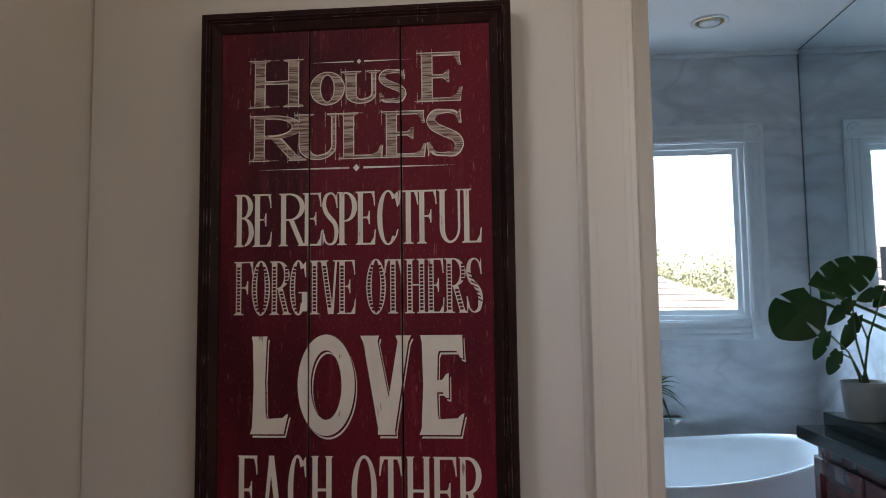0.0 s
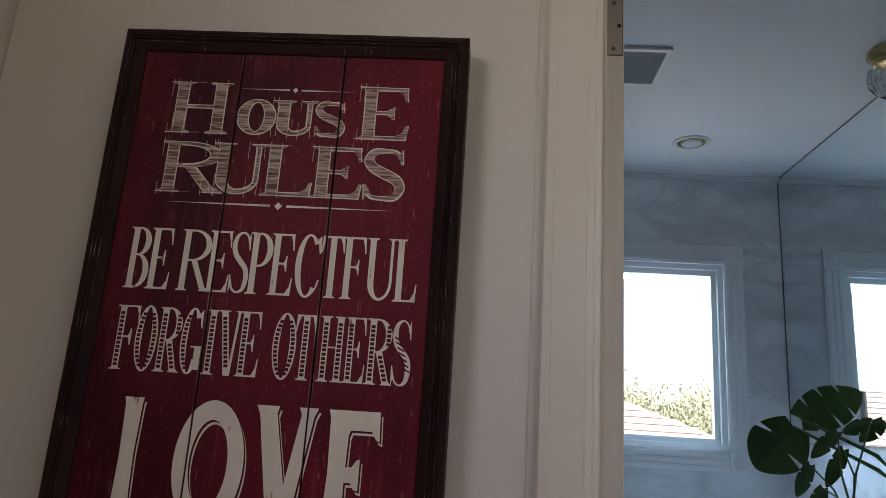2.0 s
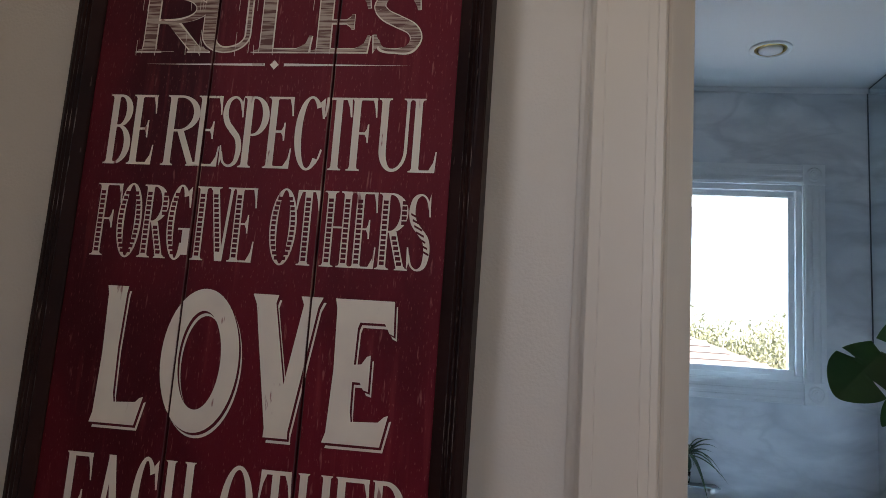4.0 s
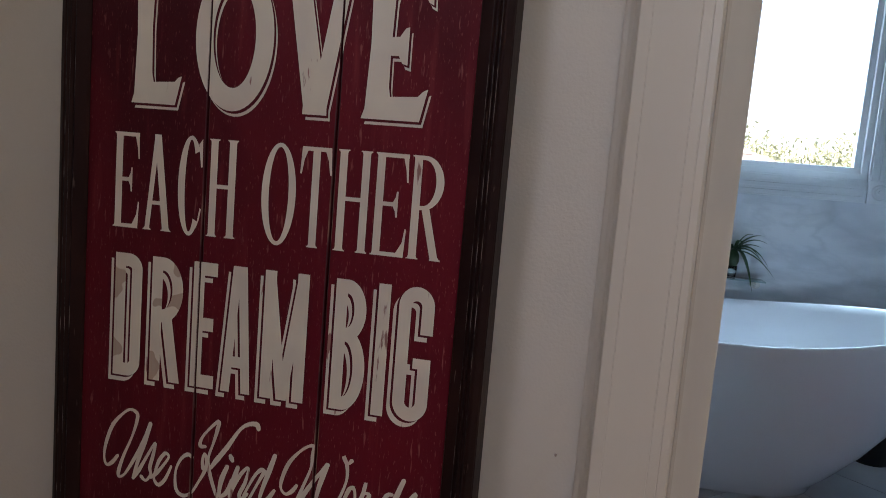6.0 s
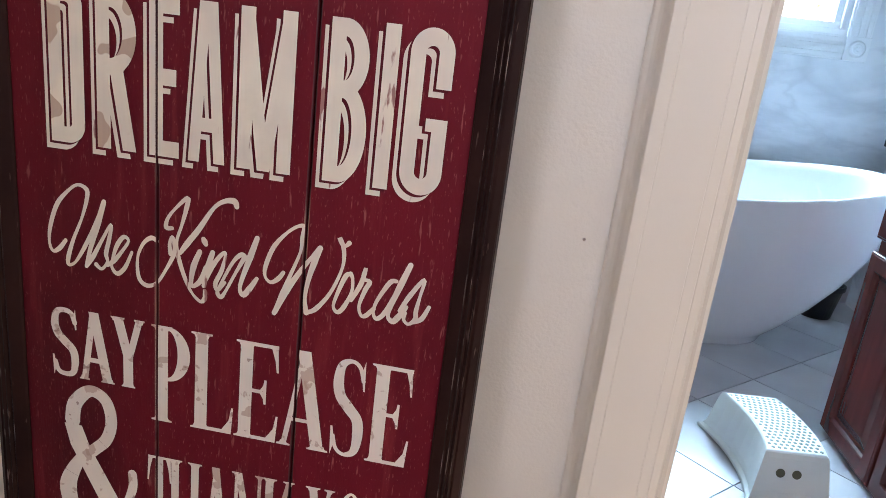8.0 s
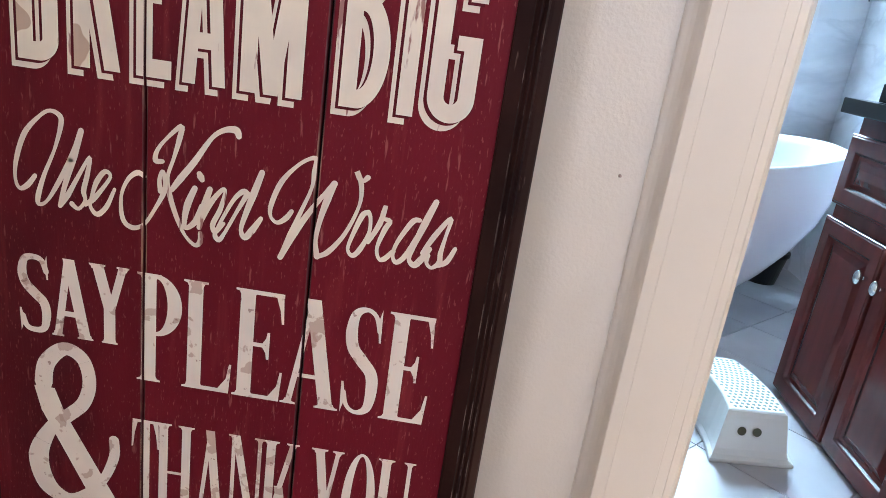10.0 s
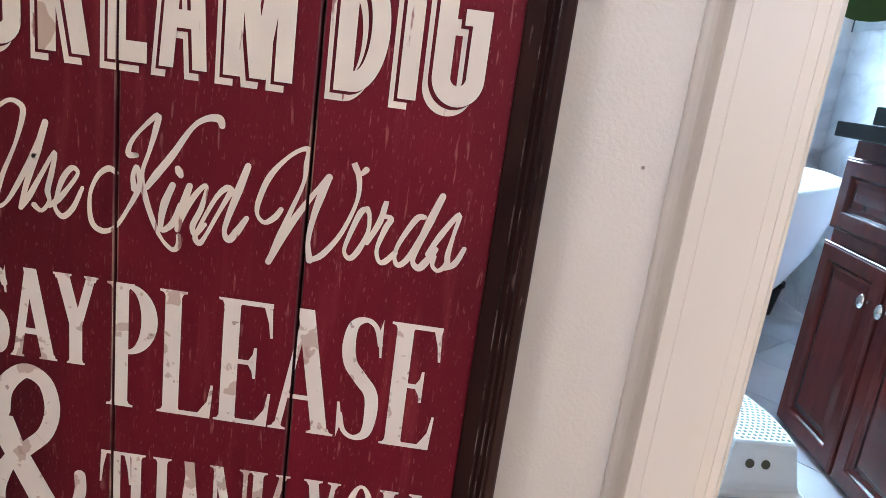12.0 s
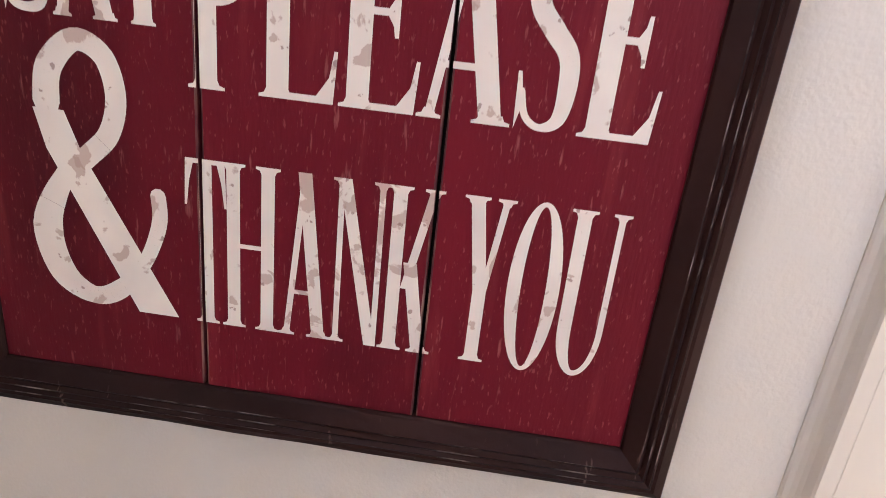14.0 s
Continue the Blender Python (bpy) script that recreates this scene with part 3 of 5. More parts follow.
# the words, from the top down
HOUSE = [("H", -0.362, -0.289, 1.561, 1.626), ("O", -0.279, -0.232, 1.562, 1.606), ("U", -0.236, -0.183, 1.562, 1.606), ("S", -0.185, -0.148, 1.562, 1.606), ("E", -0.133, -0.073, 1.561, 1.627)]
lettering(sign, HOUSE, 0, 0, 0.0140, 0.0040, 0.0062, 0.0016, CREAM, "cream outline of the word HOUSE", 0, bold=0.0006)
lettering(sign, HOUSE, 0, 0, 0.0140, 0.0040, 0.0062, 0.0016, CHALK, "chalky hatched word HOUSE", 1, bold=-0.0006)
RULES = [("R", -0.362, -0.290), ("U", -0.300, -0.238), ("L", -0.239, -0.180), ("E", -0.181, -0.122), ("S", -0.121, -0.072)]
lettering(sign, RULES, 1.487, 1.549, 0.0138, 0.0042, 0.0058, 0.0016, CREAM, "cream outline of the word RULES", 0, bold=0.0006)
lettering(sign, RULES, 1.487, 1.549, 0.0138, 0.0042, 0.0058, 0.0016, CHALK, "chalky hatched word RULES", 1, bold=-0.0006)
sketch = random.Random(3)
bm = bmesh.new()
pen = Pen(bm, 0, 0, 1, 1, 1, 1, 0, 0, 2.2)
for ch, x0, x1, z0, z1 in HOUSE + [(c, a, b, 1.487, 1.549) for c, a, b in RULES]:
    for u, v in ((x0, x0), (x0 + 0.006, x0 + 0.006), (x0 + 0.020, x0 + 0.020), (x1 - 0.020, x1 - 0.020), (x1 - 0.006, x1 - 0.006)):
        if ch in "HERLU" and not (ch in "EL" and u > x1 - 0.021):
            j = [sketch.uniform(-0.0008, 0.0008) for _ in range(2)]
            e = [sketch.uniform(0.0, 0.0045) for _ in range(2)]
            cut = 0.4 if u == x0 else 1.0
            pen.stroke([(u + j[0], z0 - e[0]), (v + j[1], z0 + (z1 - z0) * cut * 0.3 + e[1])], [0.0005, 0.0003], 1)
            pen.stroke([(u - j[0], z1 + e[1]), (v - j[1], z1 - (z1 - z0) * 0.3)], [0.0005, 0.0003], 1)
    for z in (z0, z1):
        if ch in "HERL":
            pen.stroke([(x0 - sketch.uniform(0.0005, 0.0035), z + sketch.uniform(-0.0006, 0.0006)), (x0 + (x1 - x0) * 0.55, z + sketch.uniform(-0.0006, 0.0006))], [0.0006, 0.0003], 1)
cut_joints(bm)
tagged(part("lettering", bm, CREAM, sign, "thin sketched chalk lines over HOUSE RULES"), kind="stuff")
bm = bmesh.new()
pen = Pen(bm, 0, 0, 1, 1, 1, 1, 0, 0, 0)
for zc, x0, xm, x1, big in ((1.620, -0.280, -0.212, -0.138, 1.0), (1.4745, -0.351, -0.216, -0.080, 1.4)):
    e = 0.0010 * big
    pen.poly([(x0, zc), (xm - 0.007 * big, zc - e), (xm - 0.007 * big, zc + e)])
    pen.poly([(x1, zc), (xm + 0.007 * big, zc + e), (xm + 0.007 * big, zc - e)])
    pen.poly([(xm - 0.0032 * big, zc), (xm, zc - 0.0035 * big), (xm + 0.0032 * big, zc), (xm, zc + 0.0035 * big)])
cut_joints(bm)
tagged(part("ornament_line", bm, CREAM_WORN, sign, "thin cream rules with a diamond"), kind="stuff")

BE = [("B", -0.3825, -0.3555), ("E", -0.3575, -0.3310), ("R", -0.3215, -0.2860), ("E", -0.2890, -0.2625), ("S", -0.2625, -0.2400), ("P", -0.2420, -0.2150), ("E", -0.2170, -0.1900), ("C", -0.1880, -0.1590), ("T", -0.1600, -0.1330), ("F", -0.1350, -0.1080), ("U", -0.1080, -0.0750), ("L", -0.0760, -0.0500)]
lettering(sign, BE, 1.371, 1.442, 0.0068, 0.0023, 0.0030, 0.0012, CREAM, "cream words BE RESPECTFUL")
FORGIVE = [("F", -0.3825, -0.3550), ("O", -0.3580, -0.3330), ("R", -0.3335, -0.3065), ("G", -0.3060, -0.2830), ("I", -0.2800, -0.2650), ("V", -0.2670, -0.2390), ("E", -0.2420, -0.2170), ("O", -0.2030, -0.1770), ("T", -0.1790, -0.1560), ("H", -0.1520, -0.1230), ("E", -0.1240, -0.1000), ("R", -0.1000, -0.0720), ("S", -0.0715, -0.0500)]
lettering(sign, FORGIVE, 1.280, 1.351, 0.0072, 0.0017, 0.0030, 0.0010, CREAM, "cream words FORGIVE OTHERS with ladder stripes")


def rungs(parent, letters, z0, z1, st):
    """Red windows between the rungs inside the stems of the striped words."""
    bm = bmesh.new()
    inner, pitch, pane = st * 0.64, 0.0047, 0.0034
    h = z1 - z0
    for ch, x0, x1 in letters:
        pen = Pen(bm, x0, z0, x1 - x0, h, st, 0.003, 0.003, 0.0018, 1)
        w, sf = x1 - x0, 0.0030
        stems = {"F": [sf], "R": [sf], "E": [sf], "H": [sf, w - st - sf], "I": [(w - st) / 2], "T": [(w - st) / 2]}.get(ch, [])
        k = 0
        while 0.004 + k * pitch + pane < h - 0.003:
            z = 0.004 + k * pitch
            for s in stems:
                pen.bar(s + (st - inner) / 2, z, s + (st + inner) / 2, z + pane)
            if ch == "V" and z > h * 0.12:
                x = w * 0.46 + (sf - w * 0.46) * (z + pane / 2) / h + (st - inner) / 2
                pen.bar(x, z, x + inner, z + pane)
            if ch in "OG":
                d = min(0.999, abs((z + pane / 2) - h / 2) / (h * 0.5))
                out = w / 2 * math.sqrt(1 - d * d)
                if d < 0.88:
                    sides = (-1, 1) if ch == "O" else (-1,)
                    for sgn in sides:
                        x = w / 2 + sgn * (out - st * 0.5)
                        pen.bar(x - inner * 0.46, z, x + inner * 0.46, z + pane)
            if ch == "R":
                if h * 0.56 < z < h * 0.88:
                    pen.bar(w - st + (st - inner) / 2, z, w - (st - inner) / 2, z + pane)
                elif z < h * 0.44:
                    x = w - st * 1.05 + (sf + (w - sf) * 0.32 - w + st * 1.05) * (z + pane / 2) / (h * 0.51) + (st - inner) / 2
                    pen.bar(x, z, x + inner, z + pane)
            if ch == "S" and k < 7:
                x, y = w * (0.10 + 0.085 * k), h * (0.72 - 0.078 * k)
                pen.poly([(x, y), (x + w * 0.36, y - h * 0.055), (x + w * 0.36, y - h * 0.027), (x, y + h * 0.028)])
            k += 1
    cut_joints(bm)
    return tagged(part("stripe", bm, RED_INK, parent, "red gaps between the ladder stripes"), kind="stuff")


rungs(sign, FORGIVE, 1.280, 1.351, 0.0072)

LOVE = [("l", -0.3580, -0.3070), ("o", -0.2945, -0.2185), ("v", -0.2110, -0.1440), ("e", -0.1340, -0.0760)]
lettering(sign, LOVE, 1.1245, 1.2515, 0.0174, 0.0205, 0.0022, 0.0020, CREAM, "thin cream shadow line of the word LOVE", 0, (0.0030, -0.0046))
lettering(sign, LOVE, 1.1245, 1.2515, 0.0174, 0.0205, 0.0022, 0.0020, RED_INK, "red gap round the word LOVE", 1, (0.0018, -0.0022))
lettering(sign, LOVE, 1.1245, 1.2515, 0.0174, 0.0205, 0.0022, 0.0020, CREAM, "bold cream word LOVE", 2)
EACH = [("E", -0.3745, -0.3470), ("A", -0.3420, -0.3135), ("C", -0.3070, -0.2820), ("H", -0.2765, -0.2475), ("O", -0.2230, -0.1900), ("T", -0.1870, -0.1570), ("H", -0.1520, -0.1205), ("E", -0.1175, -0.0860), ("R", -0.0845, -0.0555)]
lettering(sign, EACH, 1.0075, 1.0968, 0.0070, 0.0036, 0.0018, 0.0009, CREAM, "tall cream words EACH OTHER")

DREAM = [("D", -0.3690, -0.3400), ("R", -0.3295, -0.2965), ("E", -0.2860, -0.2605), ("A", -0.2540, -0.2240), ("M", -0.2140, -0.1710), ("B", -0.1455, -0.1135), ("I", -0.1065, -0.0940), ("G", -0.0865, -0.0545)]
lettering(sign, DREAM, 0.8635, 0.9830, 0.0112, 0.0125, 0.0, 0.0, CREAM, "cream shadow line of the words DREAM BIG", 0, (-0.0052, -0.0062))
lettering(sign, DREAM, 0.8635, 0.9830, 0.0112, 0.0125, 0.0, 0.0, RED_INK, "red gap round the words DREAM BIG", 1, (-0.0022, -0.0020))
lettering(sign, DREAM[:2], 0.8635, 0.9830, 0.0112, 0.0125, 0.0, 0.0, CREAM_TAN, "bold condensed letters DR patched with tan", 2)
lettering(sign, DREAM[2:], 0.8635, 0.9830, 0.0112, 0.0125, 0.0, 0.0, CREAM, "bold condensed cream letters EAM BIG", 2)

# the handwritten line, each letter a run of pen strokes in millimetres
SCRIPT = {}
SCRIPT["u"] = [(19.0, 81.0), (13.0, 73.0), (7.0, 70.0), (4.0, 78.0), (6.0, 93.0), (13.0, 112.0), (24.0, 125.0), (32.0, 130.0), (39.0, 127.0), (39.0, 119.0), (34.0, 102.0), (26.0, 83.0), (21.0, 67.0), (21.0, 60.0), (27.0, 63.0), (35.0, 76.0), (46.0, 98.0), (54.0, 119.0)]
SCRIPT["u2"] = [(54.0, 119.0), (48.0, 99.0), (41.0, 77.0), (37.0, 61.0)]
SCRIPT["s"] = [(37.0, 61.0), (43.0, 70.0), (51.0, 85.0), (60.0, 101.0), (58.0, 88.0), (55.0, 75.0), (56.0, 68.0), (51.0, 61.0), (46.0, 64.0)]
SCRIPT["e"] = [(56.0, 65.0), (62.0, 70.0), (69.0, 79.0), (75.0, 89.0), (71.0, 92.0), (65.0, 84.0), (61.0, 72.0), (60.0, 64.0), (65.0, 59.0), (72.0, 66.0), (78.0, 80.0)]
SCRIPT["k"] = [(100.0, 93.0), (95.0, 95.0), (88.0, 89.0), (83.0, 76.0), (84.0, 59.0), (91.0, 53.0), (100.0, 57.0), (108.0, 70.0), (115.0, 85.0), (115.0, 94.0), (113.0, 99.0), (111.0, 92.0), (112.0, 84.0)]
SCRIPT["k2"] = [(113.0, 106.0), (108.0, 106.0), (109.0, 113.0), (115.0, 122.0), (126.0, 133.0), (125.0, 124.0), (121.0, 109.0), (117.0, 95.0), (119.0, 81.0), (125.0, 64.0), (131.0, 53.0), (138.0, 47.0), (142.0, 50.0), (142.0, 57.0)]
SCRIPT["k3"] = [(167.0, 132.0), (165.0, 136.0), (157.0, 135.0), (148.0, 128.0), (136.0, 109.0), (126.0, 95.0), (120.0, 86.0)]
SCRIPT["i"] = [(137.0, 90.0), (132.0, 77.0), (130.0, 65.0), (131.0, 59.0), (138.0, 65.0), (143.0, 77.0)]
SCRIPT["dot"] = [(140.0, 101.0), (141.0, 99.0), (142.0, 97.0)]
SCRIPT["n"] = [(148.0, 91.0), (144.0, 77.0), (141.0, 61.0)]
SCRIPT["n2"] = [(141.0, 63.0), (149.0, 81.0), (157.0, 92.0), (159.0, 90.0), (156.0, 77.0), (151.0, 65.0), (153.0, 59.0), (159.0, 67.0)]
SCRIPT["d"] = [(176.0, 92.0), (172.0, 93.0), (165.0, 85.0), (155.0, 64.0), (153.0, 57.0), (156.0, 54.0), (160.0, 60.0), (168.0, 77.0), (175.0, 91.0)]
SCRIPT["d2"] = [(185.0, 109.0), (180.0, 93.0), (174.0, 74.0), (172.0, 64.0), (175.0, 59.0), (180.0, 65.0), (186.0, 75.0)]
SCRIPT["w"] = [(208.0, 84.0), (204.0, 78.0), (198.0, 74.0), (193.0, 78.0), (193.0, 87.0), (199.0, 104.0), (209.0, 117.0), (218.0, 124.0), (223.0, 124.0), (222.0, 115.0), (221.0, 103.0), (214.0, 83.0), (208.0, 66.0), (202.0, 48.0)]
SCRIPT["w2"] = [(202.0, 48.0), (212.0, 70.0), (223.0, 89.0), (231.0, 101.0), (237.0, 109.0)]
SCRIPT["w3"] = [(237.0, 109.0), (233.0, 97.0), (229.0, 81.0), (227.0, 65.0), (229.0, 53.0)]
SCRIPT["w4"] = [(229.0, 53.0), (237.0, 58.0), (248.0, 74.0), (256.0, 96.0), (256.0, 111.0), (252.0, 120.0), (254.0, 115.0), (257.0, 114.0), (260.0, 117.0)]
SCRIPT["o"] = [(263.0, 92.0), (259.0, 89.0), (253.0, 72.0), (251.0, 62.0), (255.0, 58.0), (260.0, 64.0), (265.0, 77.0), (265.0, 88.0), (263.0, 92.0)]
SCRIPT["r"] = [(265.0, 70.0), (272.0, 85.0), (275.0, 99.0), (273.0, 90.0), (279.0, 88.0), (276.0, 81.0), (272.0, 67.0), (274.0, 59.0), (278.0, 59.0), (284.0, 66.0)]
SCRIPT["e2"] = [(300.0, 92.0), (295.0, 90.0), (286.0, 73.0), (284.0, 63.0), (287.0, 58.0), (293.0, 64.0), (300.0, 81.0)]
SCRIPT["e3"] = [(310.0, 107.0), (304.0, 90.0), (298.0, 72.0), (296.0, 62.0), (300.0, 58.0), (304.0, 62.0), (310.0, 72.0)]
SCRIPT["s2"] = [(305.0, 68.0), (312.0, 82.0), (322.0, 97.0), (320.0, 83.0), (318.0, 70.0), (318.0, 63.0), (313.0, 58.0), (309.0, 61.0), (309.0, 67.0)]
SCRIPT["s3"] = [(316.0, 60.0), (323.0, 64.0), (328.0, 75.0)]
bm = bmesh.new()
pen = Pen(bm, -0.380, 0.700, 1, 1, 1, 1, 0, 0, 0)
for name, line in SCRIPT.items():
    fat = 0.0046 if name in ("u2", "i", "n", "d2", "w2", "w3", "e3", "k3", "dot") else 0.0036
    pen.stroke([(a / 1000, b / 1000) for a, b in line], [fat * (0.9 + 0.25 * math.sin(1.7 * i)) for i in range(len(line))], 5)
cut_joints(bm)
for f in bm.faces:
    f.normal_update()
    if f.normal.y > 0:
        f.normal_flip()
me = bpy.data.meshes.new("lettering")
bm.to_mesh(me)
bm.free()
me.materials.append(CREAM)
script_line = new("lettering", me)
script_line.parent = sign
tagged(script_line, "cream handwritten words Use Kind Words")

SAY = [("S", -0.3780, -0.3525), ("A", -0.3520, -0.3200), ("Y", -0.3220, -0.2910)]
lettering(sign, SAY, 0.6550, 0.7200, 0.0090, 0.0044, 0.0018, 0.0012, CREAM_WORN, "worn cream word SAY")
PLEASE = [("P", -0.2850, -0.2500), ("L", -0.2490, -0.2100), ("E", -0.2090, -0.1700), ("A", -0.1695, -0.1255), ("S", -0.1240, -0.0950), ("E", -0.0920, -0.0560)]
lettering(sign, PLEASE, 0.6280, 0.7190, 0.0112, 0.0034, 0.0038, 0.0015, CREAM_WORN, "worn cream word PLEASE")
lettering(sign, [("&", -0.3805, -0.2945, 0.4965, 0.6480)], 0, 0, 0.018, 0.010, 0.0, 0.0, CREAM_WORN, "large worn cream ampersand")
THANK = [("T", -0.2890, -0.2660), ("H", -0.2690, -0.2370), ("A", -0.2365, -0.2085), ("N", -0.2090, -0.1785), ("K", -0.1805, -0.1510), ("Y", -0.1410, -0.1145), ("O", -0.1135, -0.0860), ("U", -0.0865, -0.0565)]
lettering(sign, THANK, 0.4960, 0.5915, 0.0072, 0.0025, 0.0030, 0.0013, CREAM_WORN, "worn cream words THANK YOU")


# ---- doorway ----
def prism(bm, outline, z0, z1):
    """An upright bar with the given outline in plan."""
    low = [bm.verts.new((x, y, z0)) for x, y in outline]
    high = [bm.verts.new((x, y, z1)) for x, y in outline]
    n = len(outline)
    for i in range(n):
        bm.faces.new((low[i], low[(i + 1) % n], high[(i + 1) % n], high[i]))
    bm.faces.new(low)
    bm.faces.new(high)


CASING = [(0.0785, 0.0), (0.0785, -0.0012), (0.0800, -0.0026), (0.0830, -0.0040), (0.0856, -0.0062), (0.0874, -0.0092), (0.0885, -0.0130), (0.0894, -0.0160), (0.0908, -0.0176), (0.1001, -0.0180), (0.1004, -0.01765), (0.1009, -0.01765), (0.1011, -0.0180), (0.1385, -0.0180), (0.1388, -0.01745), (0.1393, -0.01745), (0.1395, -0.0177), (0.1471, -0.0170), (0.1474, -0.0164), (0.1480, -0.0164), (0.1484, -0.0168), (0.1545, -0.0160), (0.1570, -0.0135), (0.1580, -0.0100), (0.1580, 0.0)]
casing = thing("door_casing")
structure(casing, "cream painted fluted door casing with chipped edges", "trim")
bm = bmesh.new()
prism(bm, CASING, 0.0, 2.05)
part("casing_upright", bm, TRIM_PAINT, casing)
bm = bmesh.new()
prism(bm, [(2 * 0.554 - x, y) for x, y in CASING], 0.0, 2.05)
part("casing_upright", bm, TRIM_PAINT, casing)
slab("casing_head", 0.078, 1.03, -0.018, -0.001, 2.052, 2.13, TRIM_PAINT, casing, bevel=0.003)
bm = bmesh.new()
box(bm, 0.1585, 0.1615, -0.008, 0.188, 0, 2.049)
box(bm, 0.936, 0.9495, -0.008, 0.188, 0, 2.049)
box(bm, 0.1615, 0.936, -0.010, 0.188, 2.036, 2.049)
structure(part("door_jamb", bm, TRIM_PAINT), "cream painted door jamb", "trim")

door = thing("bathroom_door")
tagged(door, "cream painted door swung open into the bathroom", "door")
slab("door_leaf", 0.1860, 0.2225, 0.196, 0.950, 0.012, 2.030, DOOR_PAINT, door, bevel=0.0015)
SCREW_METAL = material("dark_screw", (0.16, 0.13, 0.11), 0.35, 1.0)
HINGE_METAL = material("dull_nickel", (0.40, 0.36, 0.32), 0.4, 1.0, bump=0.05)
for zc in (1.865, 0.25):
    hinge = slab("hinge_leaf", 0.1880, 0.2195, 0.1940, 0.1958, zc - 0.050, zc + 0.050, HINGE_METAL, door, "brushed nickel hinge plate", bevel=0.0006)
    slab("hinge_mortise", 0.1870, 0.2205, 0.1957, 0.1963, zc - 0.0512, zc + 0.0514, HOLE_DARK, door, "dark gap round the hinge plate")
    # the middle spot is an empty screw hole, drawn as a black disc
    for k, dx in ((-0.040, -0.006), (0.0, 0.003), (0.040, -0.005)):
        bm = bmesh.new()
        bmesh.ops.create_cone(bm, cap_ends=True, segments=12, radius1=0.0034, radius2=0.0028, depth=0.0012, matrix=pose(0.2115 + dx, 0.1936, zc + k, 90, 0, 0))
        part("screw_spot", bm, HOLE_DARK if k == 0.0 else SCREW_METAL, hinge)

# nail stub left in the hall wall
bm = bmesh.new()
bmesh.ops.create_cone(bm, cap_ends=True, segments=10, radius1=0.0014, radius2=0.0009, depth=0.0024, matrix=pose(0.060, -0.0015, 0.838, 90, 0, 0))
tagged(part("wall_nail", bm, material("painted_nail", (0.38, 0.30, 0.25), 0.5)), "small painted nail stub in the beige wall", "nail")

# ---- bathroom window ----
window = thing("window_1")
structure(window, "white framed bathroom window with rosette corner blocks", "window")
GL, GR, GB, GT = 0.640, 1.200, 1.250, 2.086
SASH_Y = FAR + 0.030


def ring(name, x0, x1, z0, z1, wide, y0, y1, mat, parent, step=None):
    for k, (a, b, c, d) in enumerate(((x0, x1, z1 - wide, z1), (x0, x1, z0, z0 + wide), (x0, x0 + wide, z0 + wide, z1 - wide), (x1 - wide, x1, z0 + wide, z1 - wide))):
        slab(name, a, b, y0, y1, c, d, mat, parent, bevel=0.0025)


ring("sash_rail", GL - 0.030, GR + 0.030, GB - 0.030, GT + 0.030, 0.032, SASH_Y, SASH_Y + 0.035, WHITE_TRIM, window)
ring("frame_rail", GL - 0.056, GR + 0.056, GB - 0.056, GT + 0.056, 0.030, SASH_Y - 0.022, SASH_Y + 0.05, WHITE_TRIM, window)
CW = 0.102
cl, cr, cb, ct = GL - 0.052, GR + 0.052, GB - 0.052, GT + 0.052
for x0, x1, z0, z1, lie in ((cl, cr, ct, ct + CW, True), (cl, cr, cb - CW, cb, True), (cl - CW, cl, cb, ct, False), (cr, cr + CW, cb, ct, False)):
    bm = bmesh.new()
    box(bm, x0, x1, FAR - 0.014, FAR - 0.0005, z0, z1, 0.002)
    for f in (0.18, 0.50, 0.82):
        if lie:
            z = z0 + f * CW
            box(bm, x0, x1, FAR - 0.019, FAR - 0.013, z - 0.010, z + 0.010, 0.003)
        else:
            x = x0 + f * CW
            box(bm, x - 0.010, x + 0.010, FAR - 0.019, FAR - 0.013, z0, z1, 0.003)
    part("casing_board", bm, WHITE_TRIM, window)
for x in (cl - CW / 2, cr + CW / 2):
    for z in (cb - CW / 2, ct + CW / 2):
        bm = bmesh.new()
        box(bm, x - CW / 2, x + CW / 2, FAR - 0.021, FAR - 0.0005, z - CW / 2, z + CW / 2, 0.002)
        block = part("rosette_block", bm, WHITE_TRIM, window)
        for r, d in ((0.036, 0.024), (0.024, 0.027), (0.011, 0.031)):
            bm = bmesh.new()
            bmesh.ops.create_cone(bm, cap_ends=True, segments=28, radius1=r, radius2=r * 0.82, depth=0.006, matrix=pose(x, FAR - d, z, 90, 0, 0))
            part("rosette_ring", bm, WHITE_TRIM, block)
GLASS = bpy.data.materials.new("window_glass")
GLASS.use_nodes = True
gp = GLASS.node_tree.nodes["Principled BSDF"]
gp.inputs["Transmission Weight"].default_value, gp.inputs["Roughness"].default_value, gp.inputs["IOR"].default_value = 1.0, 0.0, 1.05
pane = slab("pane", GL, GR, SASH_Y + 0.014, SASH_Y + 0.018, GB, GT, GLASS, window)
pane.visible_shadow = False

